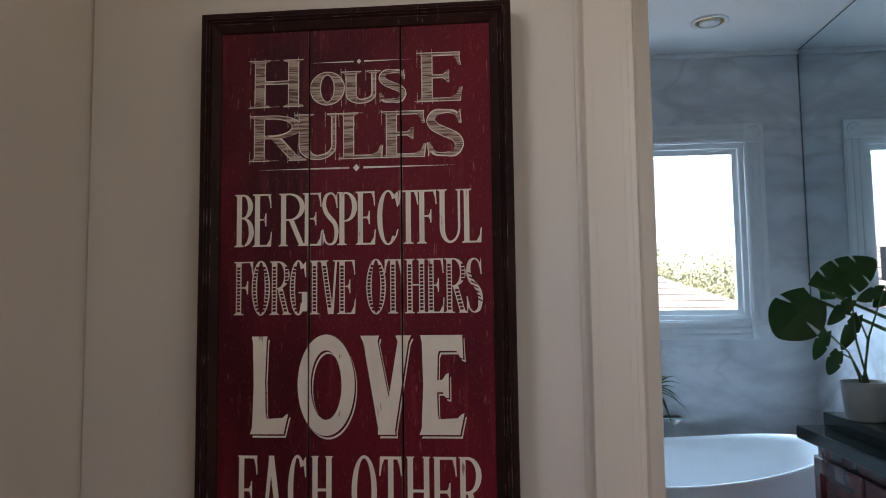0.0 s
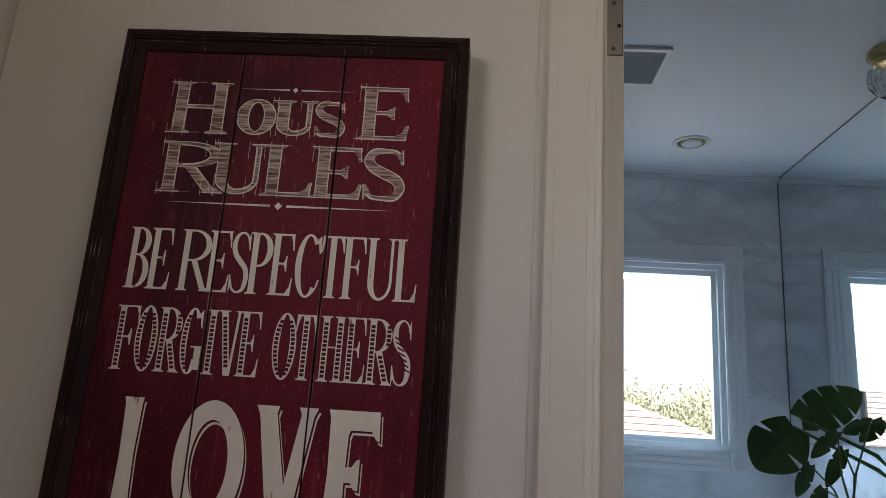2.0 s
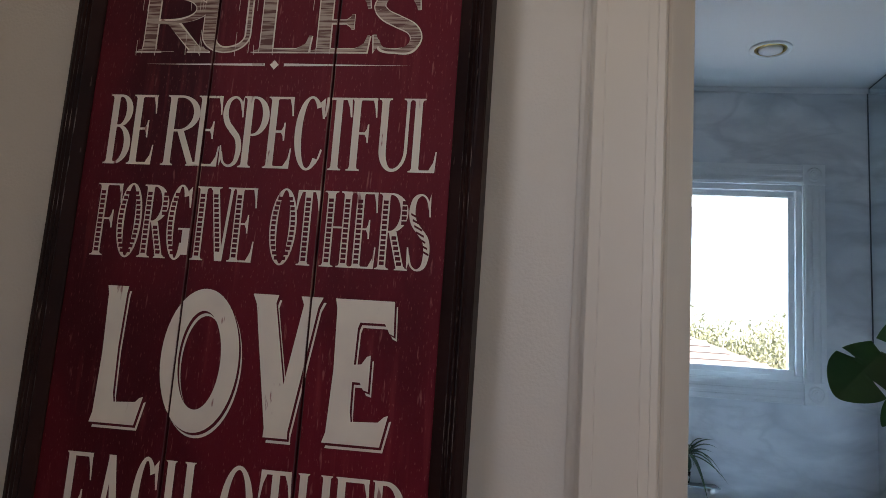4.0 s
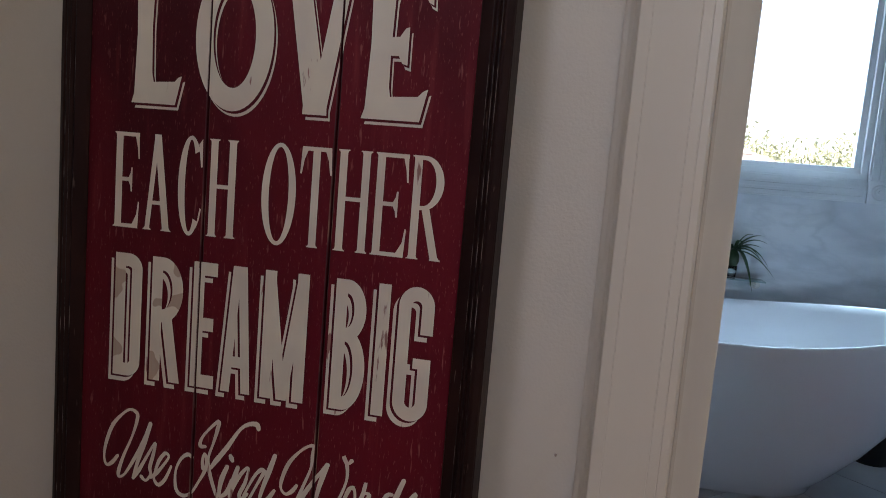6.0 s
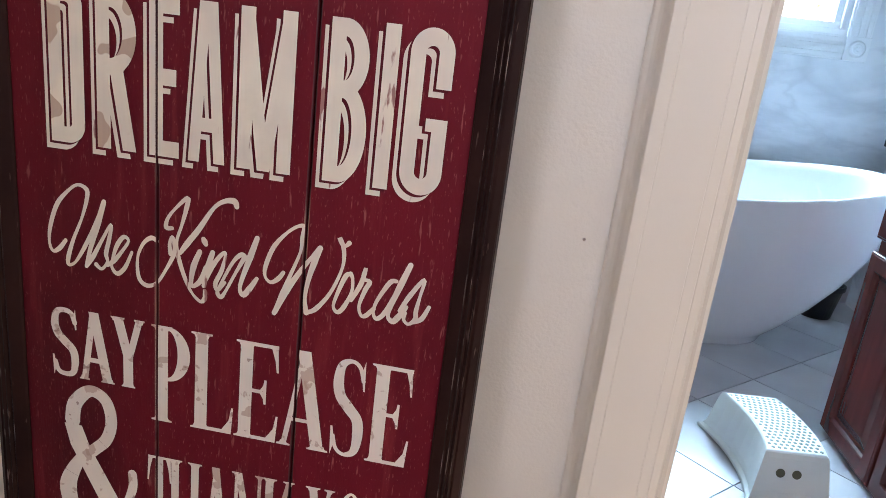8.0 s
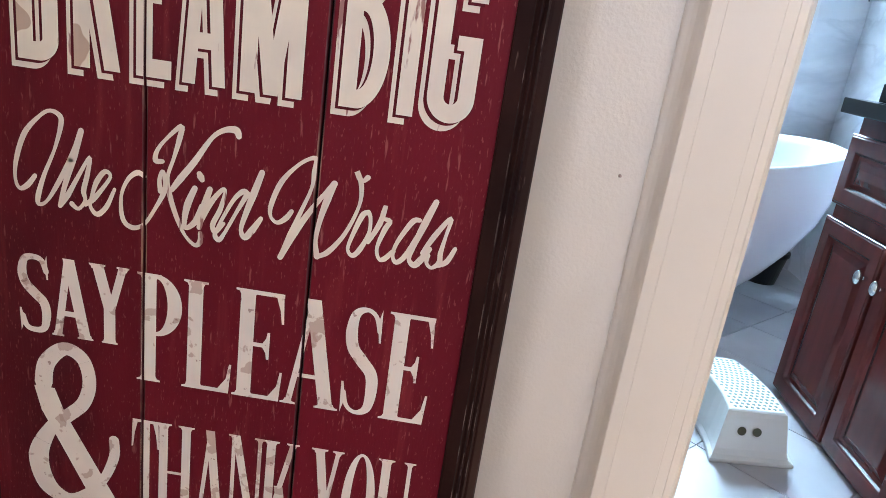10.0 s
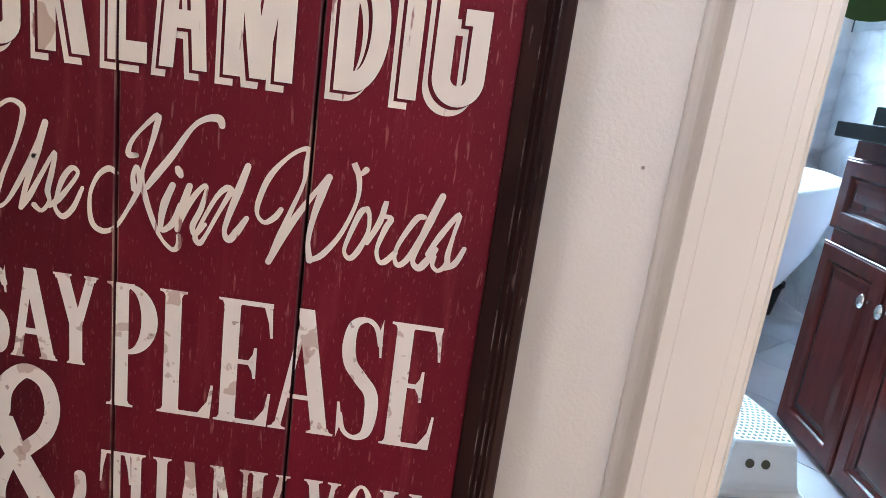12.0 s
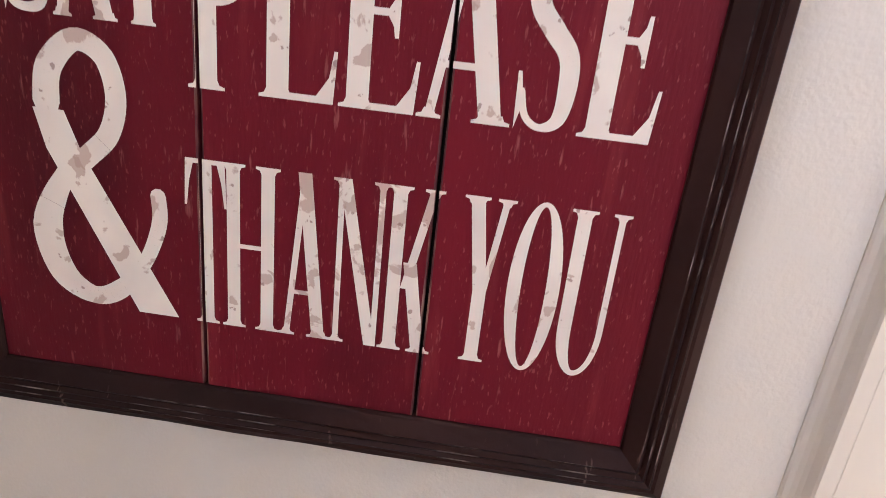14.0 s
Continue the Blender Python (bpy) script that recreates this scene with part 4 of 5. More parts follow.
# ---- outdoors ----
# unseen ground, kept pale to bounce daylight up to the bathroom ceiling
ground = slab("ground", -60, 60, 4.5, 90, -3.4, -3.2, material("pale_bounce_ground", (0.52, 0.50, 0.46), 0.95, second=(0.42, 0.40, 0.36), scale=0.8))
structure(ground, "unseen pale ground below the bathroom window that bounces daylight upward", "ground")
house = thing("neighbour_house", (0, 0, 0))
tagged(house, "neighbouring house with a pale shingle roof", "house")
slab("wall", -13.0, 4.2, 10.4, 16.0, -3.2, 0.74, material("stucco", (0.55, 0.50, 0.44), 0.9), house)
bm = bmesh.new()
v = [bm.verts.new(p) for p in ((-14, 9.6, 0.63), (5.0, 9.6, 0.63), (5.0, 9.6, 0.75), (-14, 9.6, 0.75), (-14, 13.4, 2.42), (1.2, 13.4, 2.42), (-14, 17.0, 0.75), (5.0, 17.0, 0.75))]
for q in ((0, 1, 2, 3), (3, 2, 5, 4), (4, 5, 7, 6), (0, 3, 4, 6), (1, 7, 5, 2), (0, 6, 7, 1)):
    bm.faces.new([v[k] for k in q])
roof = part("roof", bm, ROOF, house, "weathered brown shingle roof")
bm = bmesh.new()
for k in range(15):
    y = 9.62 + k * 0.25
    z = 0.75 + (y - 9.6) / 3.8 * 1.67
    a = math.atan2(1.67, 3.8)
    end = 1.2 + (13.4 - y) - 0.2
    c = Vector(((end - 14.0) / 2, y + 0.13, z + 0.065))
    bmesh.ops.create_cube(bm, size=1, matrix=Matrix.Translation(c) @ Matrix.Rotation(a - 0.05, 4, "X") @ Matrix.Diagonal((end + 14.0, 0.29, 0.022, 1)))
tagged(part("shingle_course", bm, ROOF, roof), kind="stuff")
bm = bmesh.new()
tube(bm, [(-3.3, 11.6, 1.5), (-3.3, 11.6, 2.2)], 0.06)
part("vent_pipe", bm, BLACK_PLASTIC, house)

FOLIAGE = material("sunlit_foliage", (0.26, 0.28, 0.16), 0.7, second=(0.40, 0.40, 0.27), scale=1.4)


def tree(x, y, base, height, spread, count, seed):
    rnd = random.Random(seed)
    t = thing("tree", (x, y, base))
    tagged(t, "leafy garden tree behind the neighbouring roof", "tree", "garden trees")
    bm = bmesh.new()
    tube(bm, [(0, 0, 0), (0.1, 0, height * 0.35), (0, 0.1, height * 0.7)], [0.16, 0.12, 0.05])
    for k in range(6):
        a = k * 1.05
        tube(bm, [(0.05, 0, height * 0.35 + k * 0.12), (math.cos(a) * spread * 0.7, math.sin(a) * spread * 0.7, height * 0.75 + 0.1 * k)], [0.06, 0.02], 6)
    part("trunk", bm, SOIL, t)
    verts, faces = [], []
    for k in range(count):
        a, r, u = rnd.uniform(0, 6.283), spread * rnd.random() ** 0.5, rnd.random()
        c = Vector((math.cos(a) * r, math.sin(a) * r, height * (0.55 + 0.45 * u * (1 - 0.5 * (r / spread) ** 2)) + 0.25 * math.sin(a * 3 + r * 4)))
        m = Euler((rnd.uniform(0, 6), rnd.uniform(0, 6), rnd.uniform(0, 6))).to_matrix()
        s = rnd.uniform(0.035, 0.075)
        i = len(verts)
        verts += [tuple(c + m @ Vector(p) * s) for p in ((-1, 0, 0), (0, -0.45, 0.1), (1.1, 0, 0), (0, 0.45, 0.1))]
        faces.append((i, i + 1, i + 2, i + 3))
    me = bpy.data.meshes.new("crown")
    me.from_pydata(verts, [], faces)
    me.materials.append(FOLIAGE)
    c = new("crown", me)
    c.parent = t
    return t


for k, (x, y, hgt, sp) in enumerate(((3.4, 17.9, 5.95, 1.3), (4.7, 18.3, 5.75, 1.4), (6.2, 18.6, 5.95, 1.5), (7.8, 18.2, 5.70, 1.5), (9.6, 19.5, 6.00, 1.7))):
    tree(x, y, -3.2, hgt, sp, 7500, 11 + k)

# ---- ceiling fittings ----
downlight = thing("recessed_downlight", (0.977, 2.414, BATH_H))
tagged(downlight, "round recessed ceiling downlight with a brass trim ring", "downlight")
bm = bmesh.new()
lathe(bm, [(0.088, 0.001), (0.088, -0.004), (0.074, -0.007), (0.068, -0.002), (0.066, 0.001)], 36)
part("trim_ring", bm, WHITE_TRIM, downlight, smooth=True)
bm = bmesh.new()
lathe(bm, [(0.067, -0.0015), (0.060, -0.006), (0.054, -0.003), (0.053, 0.0)], 36)
part("reflector", bm, BRASS, downlight, "polished brass inner ring", smooth=True)
bm = bmesh.new()
lathe(bm, [(0.052, -0.001), (0.048, -0.010), (0.030, -0.016), (0.004, -0.018)], 28)
part("bulb", bm, TUB_WHITE, downlight, "frosted bulb face", smooth=True)

vent = thing("ceiling_vent", (-0.007, -0.035, 0))
tagged(vent, "white slatted ceiling exhaust vent", "vent")
ring_z = BATH_H - 0.012
for a, b, c, d in ((0.39, 0.672, 1.586, 1.604), (0.39, 0.672, 1.848, 1.866), (0.39, 0.408, 1.604, 1.848), (0.654, 0.672, 1.604, 1.848)):
    slab("frame_rail", a, b, c, d, ring_z, BATH_H, WHITE_TRIM, vent, bevel=0.002)
slab("backing", 0.408, 0.654, 1.604, 1.848, BATH_H - 0.002, BATH_H, HOLE_DARK, vent)
for k in range(9):
    bm = bmesh.new()
    bmesh.ops.create_cube(bm, size=1, matrix=pose(0.531, 1.618 + k * 0.027, BATH_H - 0.009, -32, 0, 0) @ Matrix.Diagonal((0.246, 0.020, 0.0022, 1)))
    part("slat", bm, material("grey_slat", (0.48, 0.50, 0.52), 0.5) if k == 0 else bpy.data.materials["grey_slat"], vent)

lamp = thing("ceiling_lamp", (1.415, 1.530, BATH_H))
tagged(lamp, "small brass ceiling lamp with a cut glass globe", "ceiling lamp")
bm = bmesh.new()
lathe(bm, [(0.060, 0.0), (0.072, -0.008), (0.074, -0.020), (0.060, -0.030), (0.054, -0.050), (0.058, -0.056), (0.050, -0.060)], 36)
part("base", bm, BRASS, lamp, "polished brass holder", smooth=True)
CRYSTAL = material("cut_glass", (0.80, 0.80, 0.82), 0.12, second=(0.70, 0.71, 0.73), scale=30.0, bump=0.6, bump_scale=45.0)
CRYSTAL.node_tree.nodes["Principled BSDF"].inputs["Transmission Weight"].default_value = 0.92
CRYSTAL.node_tree.nodes["Principled BSDF"].inputs["IOR"].default_value = 1.18
bm = bmesh.new()
rings = []
for r, z in ((0.050, -0.058), (0.068, -0.075), (0.076, -0.105), (0.070, -0.135), (0.052, -0.160), (0.028, -0.178), (0.008, -0.188)):
    rings.append([bm.verts.new(((r + (0.003 if k % 2 else -0.002)) * math.cos(k * math.pi / 14), (r + (0.003 if k % 2 else -0.002)) * math.sin(k * math.pi / 14), z)) for k in range(28)])
for a, b in zip(rings, rings[1:]):
    for k in range(28):
        bm.faces.new((a[k], a[(k + 1) % 28], b[(k + 1) % 28], b[k]))
bm.faces.new(rings[-1])
part("globe", bm, CRYSTAL, lamp, "faceted clear glass globe")

# ---- bathtub ----
tub = thing("bathtub", (0.576, 2.30, 0))
tagged(tub, "white freestanding oval bathtub with flared raised ends", "bathtub")


TUB_F = (0.0, 0.045, 0.06, 0.12, 0.25, 0.40, 0.58, 0.82, 1.0)
TUB_X = (0.415, 0.430, 0.442, 0.492, 0.584, 0.669, 0.745, 0.797, 0.802)
TUB_Y = (0.282, 0.290, 0.295, 0.308, 0.328, 0.348, 0.367, 0.385, 0.392)


def tub_ring(bm, f, inset=0.0, drop=None, steps=72):
    """One oval of the tub's wall: f is 0 at the foot and 1 at the rim."""
    out = []
    rx, ry = float(np.interp(f, TUB_F, TUB_X)) - inset, float(np.interp(f, TUB_F, TUB_Y)) - inset
    for k in range(steps):
        a = 2 * math.pi * k / steps
        c, s = math.cos(a), math.sin(a)
        top = 0.574 + 0.098 * abs(c) ** 1.6 + 0.045 * max(0.0, s)
        z = top * f if drop is None else drop + (top - drop) * max(0.0, f)
        e = 0.74 + 0.17 * min(1.0, f)
        out.append(bm.verts.new((rx * math.copysign(abs(c) ** e, c), ry * math.copysign(abs(s) ** e, s), z)))
    return out


bm = bmesh.new()
lines = [tub_ring(bm, f) for f in (0.0, 0.012, 0.045, 0.055, 0.075, 0.12, 0.18, 0.25, 0.32, 0.40, 0.48, 0.58, 0.70, 0.82, 0.92, 0.985)]
lip = tub_ring(bm, 1.0, 0.004)
lip2 = tub_ring(bm, 1.0, 0.014)
lines += [lip, lip2]
for f in (0.94, 0.8, 0.6, 0.4, 0.22, 0.1):
    lines.append(tub_ring(bm, f, 0.030, 0.12))
lines.append(tub_ring(bm, 0.02, 0.10, 0.115))
for a, b in zip(lines, lines[1:]):
    for k in range(len(a)):
        bm.faces.new((a[k], a[(k + 1) % len(a)], b[(k + 1) % len(a)], b[k]))
bm.faces.new(lines[0])
bm.faces.new(lines[-1])
part("shell", bm, TUB_WHITE, tub, smooth=True)
bm = bmesh.new()
lathe(bm, [(0.026, 0.117), (0.026, 0.1205), (0.018, 0.1215), (0.004, 0.122)], 24)
part("drain", bm, CHROME, tub, "chrome drain cap")

# ---- shelf, spout and air plant under the window ----
shelf = thing("glass_shelf", (0.806, FAR, 0.702))
tagged(shelf, "narrow glass wall shelf over the bathtub", "shelf")
SHELF_GLASS = material("green_glass_edge", (0.30, 0.38, 0.38), 0.08, second=(0.26, 0.34, 0.34))
slab("shelf_plate", -0.175, 0.060, -0.105, -0.001, -0.003, 0.003, SHELF_GLASS, shelf, bevel=0.001)
for x in (-0.13, 0.034):
    bm = bmesh.new()
    bmesh.ops.create_cone(bm, cap_ends=True, segments=20, radius1=0.022, radius2=0.020, depth=0.02, matrix=pose(x, -0.011, -0.022, 90, 0, 0))
    bmesh.ops.create_cone(bm, cap_ends=True, segments=16, radius1=0.013, radius2=0.012, depth=0.05, matrix=pose(x, -0.04, -0.022, 90, 0, 0))
    part("bracket", bm, METAL, shelf, "round metal bracket", smooth=False)


def blade(bm, root, way, length, wide, droop, steps=7):
    """A narrow arching leaf."""
    root, way = Vector(root), Vector(way).normalized()
    side = way.cross(Vector((0, 0, 1)))
    side = side.normalized() if side.length > 0.01 else Vector((1, 0, 0))
    left, right = [], []
    for k in range(steps + 1):
        t = k / steps
        p = root + way * length * t + Vector((0, 0, -droop * t * t))
        w = wide * (1 - t ** 2.2) * (0.55 + 0.45 * min(1, t * 4))
        left.append(bm.verts.new(p - side * w / 2 + Vector((0, 0, w * 0.25))))
        right.append(bm.verts.new(p + side * w / 2 + Vector((0, 0, w * 0.25))))
        if k:
            mid = bm.verts.new(p)
            bm.faces.new((left[k - 1], last, mid, left[k]))
            bm.faces.new((last, right[k - 1], right[k], mid))
            last = mid
        else:
            last = bm.verts.new(p)


DARK_LEAF = material("dark_leaf", (0.020, 0.060, 0.022), 0.4, second=(0.04, 0.10, 0.035), scale=20.0)
CUP_GLASS = material("clear_glass", (0.9, 0.95, 0.95), 0.03, second=(0.9, 0.95, 0.95))
CUP_GLASS.node_tree.nodes["Principled BSDF"].inputs["Transmission Weight"].default_value = 1.0
air = thing("spiky_plant", (0.722, FAR - 0.055, 0.7052))
tagged(air, "small spiky green plant in a clear glass cup on the shelf", "plant")
bm = bmesh.new()
lathe(bm, [(0.018, 0.0), (0.020, 0.003), (0.022, 0.03), (0.024, 0.055), (0.022, 0.055), (0.020, 0.03), (0.018, 0.005)], 20)
cup = part("cup", bm, CUP_GLASS, air, "clear glass cup", smooth=True)
cup.visible_shadow = False
bm = bmesh.new()
lathe(bm, [(0.004, 0.042), (0.018, 0.052), (0.028, 0.076), (0.026, 0.105), (0.014, 0.130), (0.003, 0.140)], 14)
part("bulb", bm, DARK_LEAF, air, "dark leaf base", smooth=True)
rnd = random.Random(5)
for k in range(24):
    a = k * 2.4
    up = rnd.uniform(0.05, 1.2)
    bm = bmesh.new()
    blade(bm, (0, 0, 0.125), (math.cos(a), math.sin(a) * 0.22, up), rnd.uniform(0.15, 0.23), 0.024, rnd.uniform(0.08, 0.24))
    part("leaf", bm, DARK_LEAF, air)

# ---- black pot behind the tub ----
pot = thing("floor_pot", (1.335, 2.615, 0))
tagged(pot, "black plastic pot with a stalk beside the bathtub", "pot")
bm = bmesh.new()
lathe(bm, [(0.070, 0.0), (0.092, 0.13), (0.100, 0.135), (0.100, 0.155), (0.090, 0.155), (0.085, 0.12)], 28)
part("body", bm, BLACK_PLASTIC, pot, smooth=True)
bm = bmesh.new()
tube(bm, [(0, 0, 0.11), (-0.015, -0.01, 0.20), (-0.03, -0.02, 0.30)], [0.016, 0.014, 0.011])
part("stalk", bm, SOIL, pot)

# ---- vanity ----
FX, VY1, VY0 = 0.983, 1.480, 0.24


def panel(name, y0, y1, z0, z1, parent):
    """A raised-panel front: a framed overlay board with a sunk moulding and a raised field."""
    bm = bmesh.new()
    rows = []
    for inset, depth in ((0.0, 0.0), (0.0, -0.015), (0.002, -0.0175), (0.006, -0.0175), (0.0085, -0.0195), (0.046, -0.0195), (0.050, -0.0165), (0.054, -0.0100), (0.064, -0.0080), (0.070, -0.0095), (0.084, -0.0150), (0.088, -0.0155)):
        a, b, c, d = y0 + inset, y1 - inset, z0 + inset, z1 - inset
        rows.append([bm.verts.new((FX + depth, y, z)) for y, z in ((a, c), (b, c), (b, d), (a, d))])
    for p, q in zip(rows, rows[1:]):
        for k in range(4):
            bm.faces.new((p[k], p[(k + 1) % 4], q[(k + 1) % 4], q[k]))
    bm.faces.new(rows[0])
    bm.faces.new(rows[-1])
    return part(name, bm, CHERRY, parent)


def knob(parent, y, z):
    bm = bmesh.new()
    tube(bm, [(FX - 0.018, y, z), (FX - 0.036, y, z)], 0.0055, 12)
    bmesh.ops.create_uvsphere(bm, u_segments=16, v_segments=10, radius=0.0145, matrix=Matrix.Translation((FX - 0.042, y, z)) @ Matrix.Diagonal((0.75, 0.9, 1.35, 1)))
    part("knob", bm, CHROME, parent, "oval chrome knob", smooth=True)


edges = [VY1, 1.150, 0.820, 0.240]
for k in range(3):
    y1, y0 = edges[k], edges[k + 1]
    unit = thing("vanity_cabinet", (0, 0, 0))
    tagged(unit, "cherry wood vanity cabinet with raised panel fronts", "cabinet", "vanity cabinets")
    slab("body", FX, MIRROR_X + 0.010, y0 + 0.0015, y1, 0.0, 0.838, CHERRY, unit)
    d = panel("door", y0 + 0.010, y1 - 0.004, 0.014, 0.560, unit)
    knob(d, y0 + 0.040 if k == 0 else y1 - 0.040, 0.468)
    dr = panel("drawer_front", y0 + 0.010, y1 - 0.004, 0.598, 0.792, unit)
    if k:
        knob(dr, (y0 + y1) / 2, 0.695)
counter = thing("countertop", (0, 0, 0))
tagged(counter, "polished dark granite vanity top with a raised ledge", "countertop")
slab("slab", FX - 0.055, MIRROR_X + 0.010, VY0, VY1 + 0.028, 0.841, 0.882, GRANITE, counter, bevel=0.004)
slab("ledge", 1.000, MIRROR_X + 0.010, 0.80, VY1 - 0.01, 0.8825, 0.931, GRANITE, counter, bevel=0.004)
LEDGE = 0.9315


# ---- plants on the ledge ----
def monstera_leaf(name, parent, base, tip, tilt, wide, mat, slots=4, depth=0.62):
    """A broad split leaf between its stalk end and its tip."""
    base, tip = Vector(base), Vector(tip)
    axis = tip - base
    length = axis.length
    axis.normalize()
    face = Vector(tilt).normalized()
    side = axis.cross(face).normalized()
    face = side.cross(axis)
    bm = bmesh.new()
    n = 90
    for sgn in (-1, 1):
        rim, rib = [], []
        for k in range(n + 1):
            t = k / n
            w = wide / 2 * (math.sin(math.pi * min(1, t * 0.93 + 0.07)) ** 0.62) * (1.12 - 0.35 * t)
            ph = (t * slots + (0.25 if sgn > 0 else 0.0)) % 1.0
            if 0.10 < t < 0.74:
                w *= 1 - depth * max(0.0, 1 - abs(ph - 0.84) / 0.075) ** 0.7
            back = -0.10 * length * (1 - t) ** 6
            sweep = 0.10 * w
            lift = -0.35 * w * w / wide - 0.10 * length * t * t
            rib.append(bm.verts.new(base + axis * length * t + face * (-0.10 * length * t * t)))
            rim.append(bm.verts.new(base + axis * (length * t + sweep + back) + side * sgn * w + face * lift))
        for k in range(n):
            bm.faces.new((rib[k], rib[k + 1], rim[k + 1], rim[k]))
    return part(name, bm, mat, parent)


white_pot = thing("potted_monstera", (1.055, 1.300, LEDGE))
tagged(white_pot, "potted plant with small holed leaves in a grey pot", "plant")
bm = bmesh.new()
lathe(bm, [(0.052, 0.0), (0.058, 0.006), (0.065, 0.10), (0.067, 0.115), (0.061, 0.115), (0.058, 0.09)], 32)
part("pot", bm, material("grey_ceramic", (0.42, 0.46, 0.46), 0.4, second=(0.34, 0.38, 0.38), scale=10.0), white_pot, "pale grey ceramic pot", smooth=True)
bm = bmesh.new()
lathe(bm, [(0.0585, 0.095), (0.040, 0.104), (0.004, 0.107)], 20)
part("soil", bm, SOIL, white_pot)
for k, (pts, ext) in enumerate(((((0.0, 0.0, 0.11), (-0.02, 0.05, 0.20), (-0.05, 0.12, 0.26)), ((-0.05, 0.12, 0.26), (-0.07, 0.19, 0.16))), (((0.01, 0.0, 0.11), (0.0, 0.04, 0.24), (0.01, 0.07, 0.36)), ((0.01, 0.07, 0.36), (-0.05, 0.12, 0.28))), (((0.0, 0.01, 0.11), (0.02, 0.0, 0.25), (0.06, -0.02, 0.39)), ((0.06, -0.02, 0.39), (0.02, 0.08, 0.36))), (((-0.01, 0.0, 0.11), (-0.02, 0.03, 0.18), (-0.04, 0.07, 0.20)), ((-0.04, 0.07, 0.20), (-0.06, 0.11, 0.12))), (((0.0, 0.0, 0.11), (0.03, 0.03, 0.24), (0.02, 0.06, 0.31)), ((0.02, 0.06, 0.31), (-0.02, 0.10, 0.20))))):
    bm = bmesh.new()
    tube(bm, pts, [0.0040, 0.0032, 0.0022], 6)
    part("stem", bm, STEM, white_pot)
    monstera_leaf("leaf", white_pot, ext[0], ext[1], (-0.45, -0.85, 0.2), 0.046, LEAF, 2, 0.35)

big = thing("potted_monstera", (1.235, 1.235, LEDGE))
tagged(big, "monstera plant with large split leaves in a black pot", "plant")
bm = bmesh.new()
lathe(bm, [(0.112, 0.0), (0.116, 0.014), (0.108, 0.018), (0.096, 0.010), (0.004, 0.010)], 36)
part("saucer", bm, TUB_WHITE, big, "white plastic saucer", smooth=True)
bm = bmesh.new()
lathe(bm, [(0.068, 0.012), (0.085, 0.150), (0.092, 0.152), (0.092, 0.176), (0.085, 0.176), (0.082, 0.14)], 32)
part("pot", bm, BLACK_PLASTIC, big, "black nursery pot", smooth=True)
bm = bmesh.new()
lathe(bm, [(0.083, 0.150), (0.05, 0.158), (0.004, 0.160)], 20)
part("soil", bm, SOIL, big)
STALKS = (
    (((0.0, 0.0, 0.16), (-0.06, 0.14, 0.26), (-0.195, 0.365, 0.372)), (-0.318, 0.375, 0.238), 0.195, (-0.42, -0.86, 0.25), 2.0),
    (((0.0, 0.0, 0.16), (-0.05, 0.16, 0.30), (-0.170, 0.365, 0.400)), (0.030, 0.365, 0.510), 0.150, (-0.42, -0.86, 0.25), 4),
    (((0.0, 0.0, 0.16), (0.00, 0.08, 0.30), (-0.03, 0.15, 0.40)), (-0.09, 0.18, 0.34), 0.06, (-0.4, -0.6, 0.6), 2),
    (((0.0, 0.0, 0.16), (0.06, -0.08, 0.26), (0.10, -0.16, 0.30)), (0.12, -0.30, 0.22), 0.16, (-0.5, -0.4, 0.7), 4),
    (((0.0, 0.0, 0.16), (0.02, -0.03, 0.30), (0.03, -0.10, 0.42)), (0.02, -0.28, 0.46), 0.17, (-0.6, -0.3, 0.6), 4),
)
for pts, tip, wide, tilt, slots in STALKS:
    bm = bmesh.new()
    tube(bm, pts, [0.0085, 0.0065, 0.0045], 8)
    part("stem", bm, STEM, big)
    monstera_leaf("leaf", big, pts[-1], tip, tilt, wide, LEAF, slots)

jar = thing("glass_jar", (1.255, 1.015, LEDGE))
tagged(jar, "clear glass jar with a leafy cutting", "jar")
JAR_GLASS = material("jar_glass", (0.85, 0.90, 0.90), 0.05, second=(0.80, 0.86, 0.86))
JAR_GLASS.node_tree.nodes["Principled BSDF"].inputs["Transmission Weight"].default_value = 0.9
bm = bmesh.new()
lathe(bm, [(0.045, 0.0), (0.052, 0.01), (0.052, 0.13), (0.038, 0.155), (0.040, 0.175), (0.035, 0.175), (0.034, 0.15), (0.048, 0.125), (0.047, 0.012)], 28)
part("body", bm, JAR_GLASS, jar, smooth=True)
rnd = random.Random(9)
for k in range(9):
    a = k * 2.3
    bm = bmesh.new()
    blade(bm, (0, 0, 0.05), (math.cos(a) * 0.5, math.sin(a) * 0.5, 1.2), rnd.uniform(0.20, 0.30), 0.030, 0.04)
    part("leaf", bm, DARK_LEAF, jar)

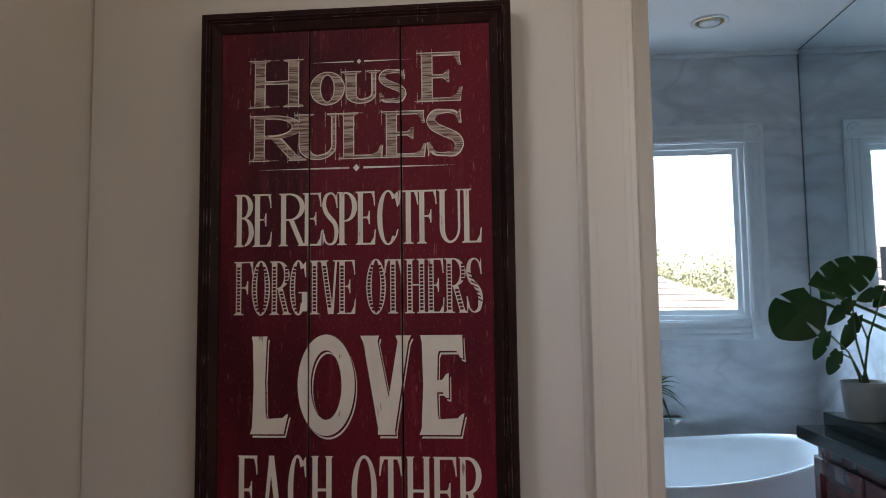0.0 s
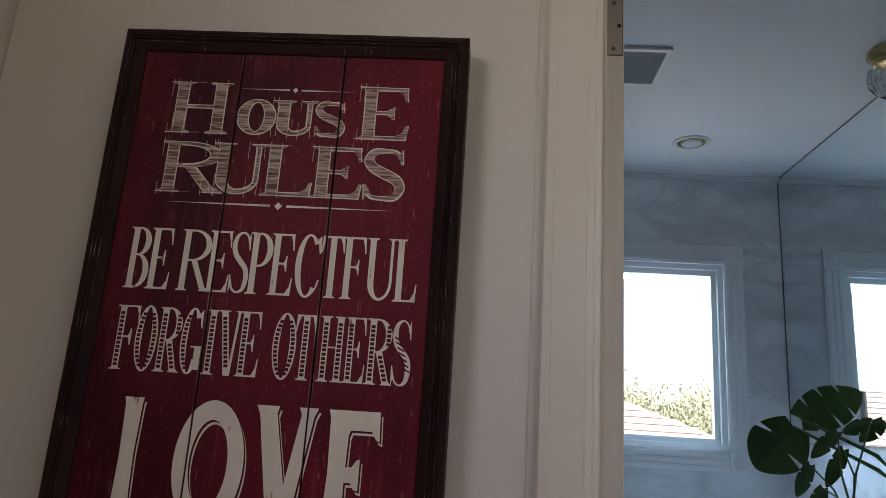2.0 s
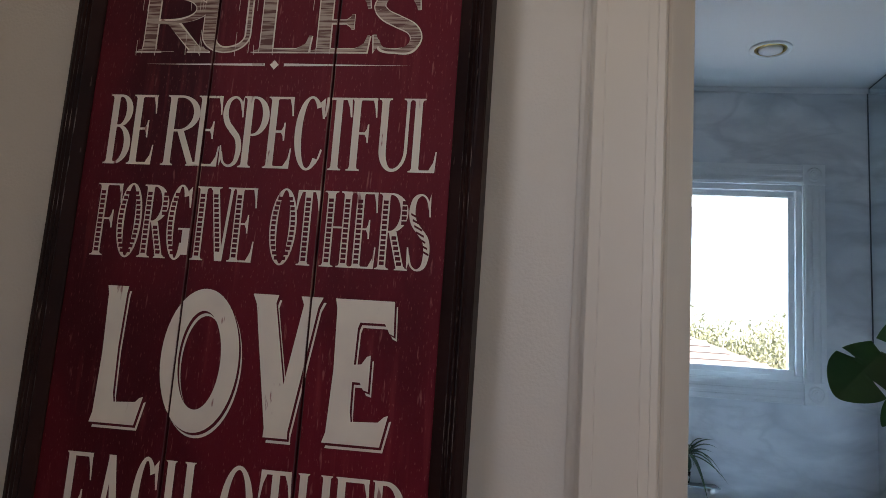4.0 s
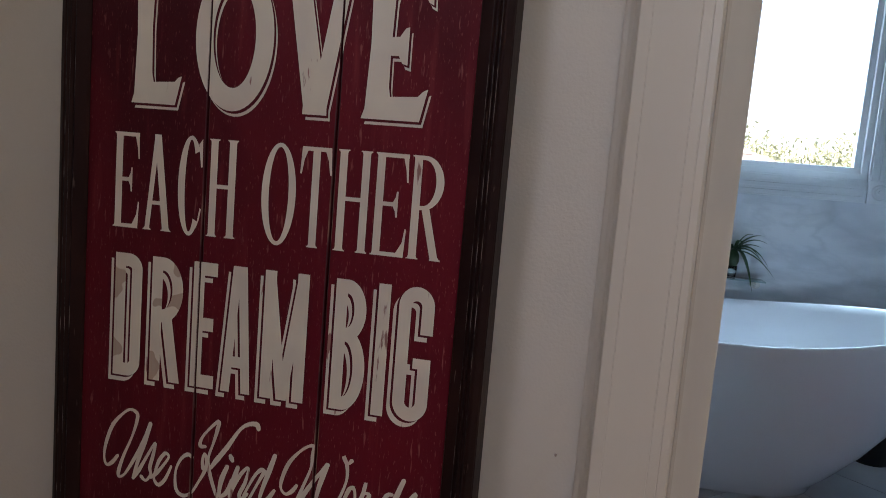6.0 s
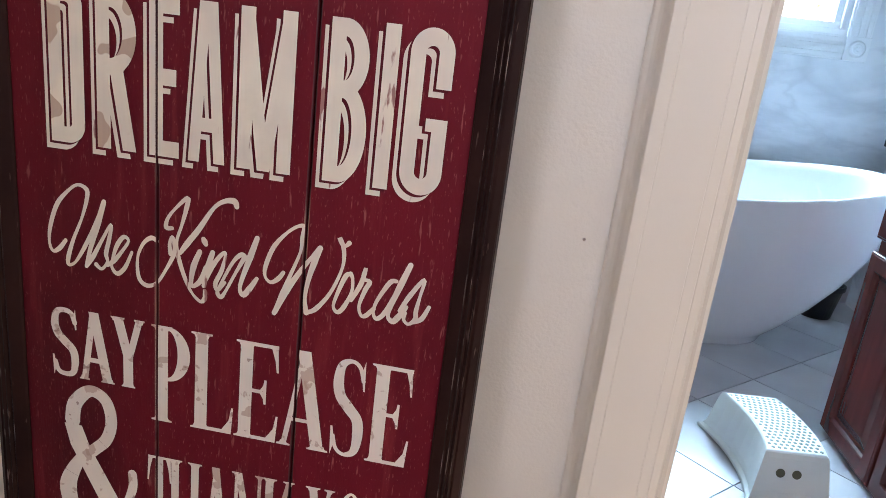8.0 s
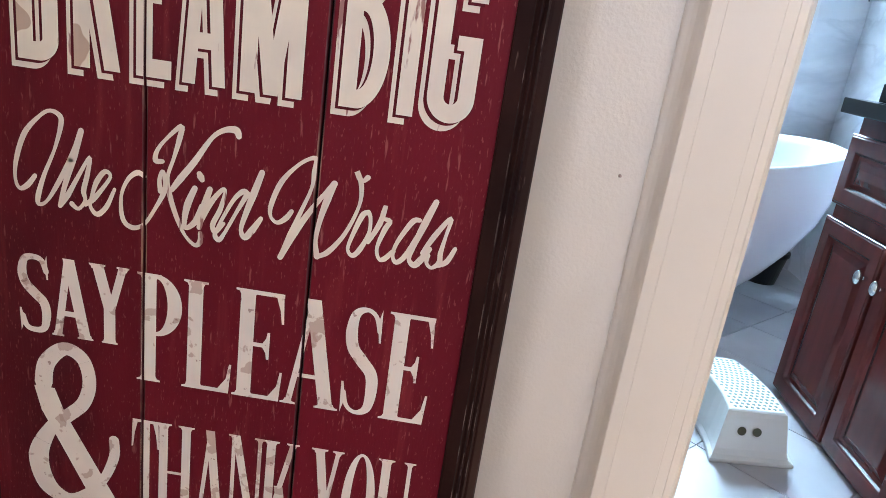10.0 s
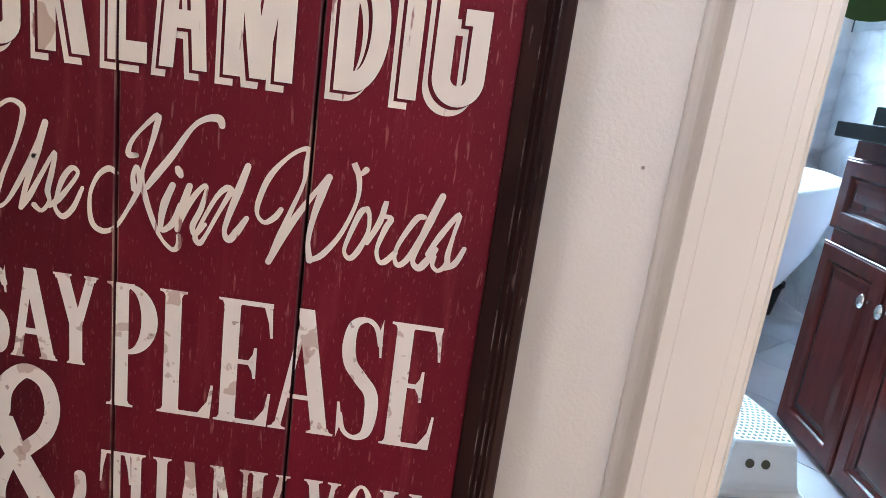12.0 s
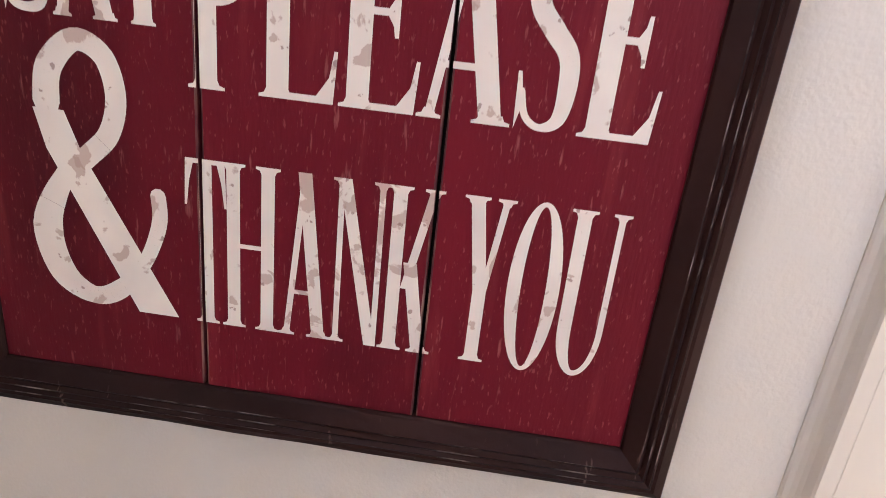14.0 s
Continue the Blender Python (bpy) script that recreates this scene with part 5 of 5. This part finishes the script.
clock = thing("digital_clock", (1.44, 1.40, 0.9318))
clock.rotation_euler = (0, 0, radians(-62))
tagged(clock, "small square digital weather clock with a grey display", "clock")
bm = bmesh.new()
box(bm, -0.055, 0.055, -0.011, 0.011, 0.0, 0.185, 0.004)
part("case", bm, material("silver_plastic", (0.55, 0.57, 0.58), 0.35), clock)
slab("display", -0.044, 0.044, -0.0135, -0.0115, 0.060, 0.172, material("grey_display", (0.16, 0.22, 0.22), 0.15), clock, "grey-green display")
for x0, x1, z0, z1 in ((-0.03, -0.012, 0.120, 0.152), (-0.006, 0.012, 0.120, 0.152), (0.018, 0.036, 0.120, 0.152), (-0.03, 0.02, 0.085, 0.098)):
    slab("display_bar", x0, x1, -0.0145, -0.0137, z0, z1, HOLE_DARK, clock)

# ---- step stool ----
stool = thing("step_stool", (0.720, 1.197, 0.0))
stool.rotation_euler = (0, 0, radians(97))
tagged(stool, "white plastic step stool with green anti-slip dots on tile", "stool")


def stool_outline(lx, ly, waist, n=9):
    """Half-moon plan: a long side that bows in, and one that bows out."""
    pts = []
    for k in range(n):
        t = -1 + 2 * k / (n - 1)
        pts.append((t * lx, -ly - waist * 0.8 * (1 - t * t)))
    for k in range(n):
        t = 1 - 2 * k / (n - 1)
        pts.append((t * lx, ly - waist * (1 - t * t)))
    return pts


bm = bmesh.new()
lines = []
for lx, ly, wst, z in ((0.182, 0.108, 0.030, 0.0), (0.184, 0.110, 0.030, 0.004), (0.183, 0.109, 0.030, 0.010), (0.172, 0.099, 0.030, 0.016), (0.166, 0.094, 0.029, 0.030), (0.152, 0.080, 0.027, 0.115), (0.148, 0.077, 0.026, 0.126), (0.142, 0.072, 0.025, 0.130)):
    lines.append([bm.verts.new((x, y, z)) for x, y in stool_outline(lx, ly, wst)])
for a, b in zip(lines, lines[1:]):
    for k in range(len(a)):
        bm.faces.new((a[k], a[(k + 1) % len(a)], b[(k + 1) % len(a)], b[k]))
bm.faces.new(lines[-1])
bm.faces.new(lines[0])
part("body", bm, STOOL_WHITE, stool)
dot = None
for i in range(18):
    for j in range(9):
        x = -0.130 + i * 0.0153
        t = x / 0.142
        lo, hi = -0.072 - 0.020 * (1 - t * t), 0.072 - 0.025 * (1 - t * t)
        y = lo + 0.012 + (hi - lo - 0.024) * j / 8 + (0.004 if i % 2 else -0.004)
        if dot is None:
            dm = bmesh.new()
            bmesh.ops.create_cone(dm, cap_ends=True, segments=8, radius1=0.0047, radius2=0.0043, depth=0.0012)
            dot = bpy.data.meshes.new("dot")
            dm.to_mesh(dot)
            dm.free()
            dot.materials.append(STOOL_GREEN)
        d = new("dot", dot)
        d.parent = stool
        d.location = (x, y, 0.1305)
for y in (-0.020, 0.020):
    bm = bmesh.new()
    bmesh.ops.create_cone(bm, cap_ends=True, segments=18, radius1=0.0110, radius2=0.0110, depth=0.006, matrix=pose(-0.1572, y + 0.014, 0.078, 0, -80, 0))
    part("grip_hole", bm, material("olive_hole", (0.10, 0.10, 0.06), 0.7) if y < 0 else bpy.data.materials["olive_hole"], stool, "round dark grip hole")

# ---- floor tiles, laid on the diagonal ----
TILE, GAP, CROSS = 0.325, 0.004, (0.852, 1.760)
bm = bmesh.new()
box(bm, -TILE / 2 + GAP / 2, TILE / 2 - GAP / 2, -TILE / 2 + GAP / 2, TILE / 2 - GAP / 2, -0.0035, 0.0, 0.0)
tile_me = bpy.data.meshes.new("tile")
bm.to_mesh(tile_me)
bm.free()
tile_me.materials.append(FLOOR_TILE)
r = math.sqrt(0.5)
for i in range(-8, 8):
    for j in range(-8, 8):
        u, w = (i + 0.5) * TILE, (j + 0.5) * TILE
        x, y = CROSS[0] + (u - w) * r, CROSS[1] + (u + w) * r
        if BATH_W + 0.24 < x < MIRROR_X - 0.22 and 0.36 < y < FAR - 0.22:
            t = new("tile", tile_me)
            t.parent = floor_bath
            t.location, t.rotation_euler = (x, y, 0.0), (0, 0, radians(45))
# the cut pieces along the walls
bm = bmesh.new()
for i in range(-9, 9):
    for j in range(-9, 9):
        u, w = (i + 0.5) * TILE, (j + 0.5) * TILE
        x, y = CROSS[0] + (u - w) * r, CROSS[1] + (u + w) * r
        if not (BATH_W + 0.24 < x < MIRROR_X - 0.22 and 0.36 < y < FAR - 0.22):
            bmesh.ops.create_cube(bm, size=1, matrix=pose(x, y, -0.00175, 0, 0, 45) @ Matrix.Diagonal((TILE - GAP, TILE - GAP, 0.0035, 1)))
for co, no in (((BATH_W + 0.001, 0, 0), (-1, 0, 0)), ((MIRROR_X + 0.011, 0, 0), (1, 0, 0)), ((0, 0.192, 0), (0, -1, 0)), ((0, FAR - 0.001, 0), (0, 1, 0))):
    bmesh.ops.bisect_plane(bm, geom=list(bm.verts) + list(bm.edges) + list(bm.faces), plane_co=co, plane_no=no, clear_outer=True)
tagged(part("cut_tile", bm, FLOOR_TILE, floor_bath), kind="stuff")
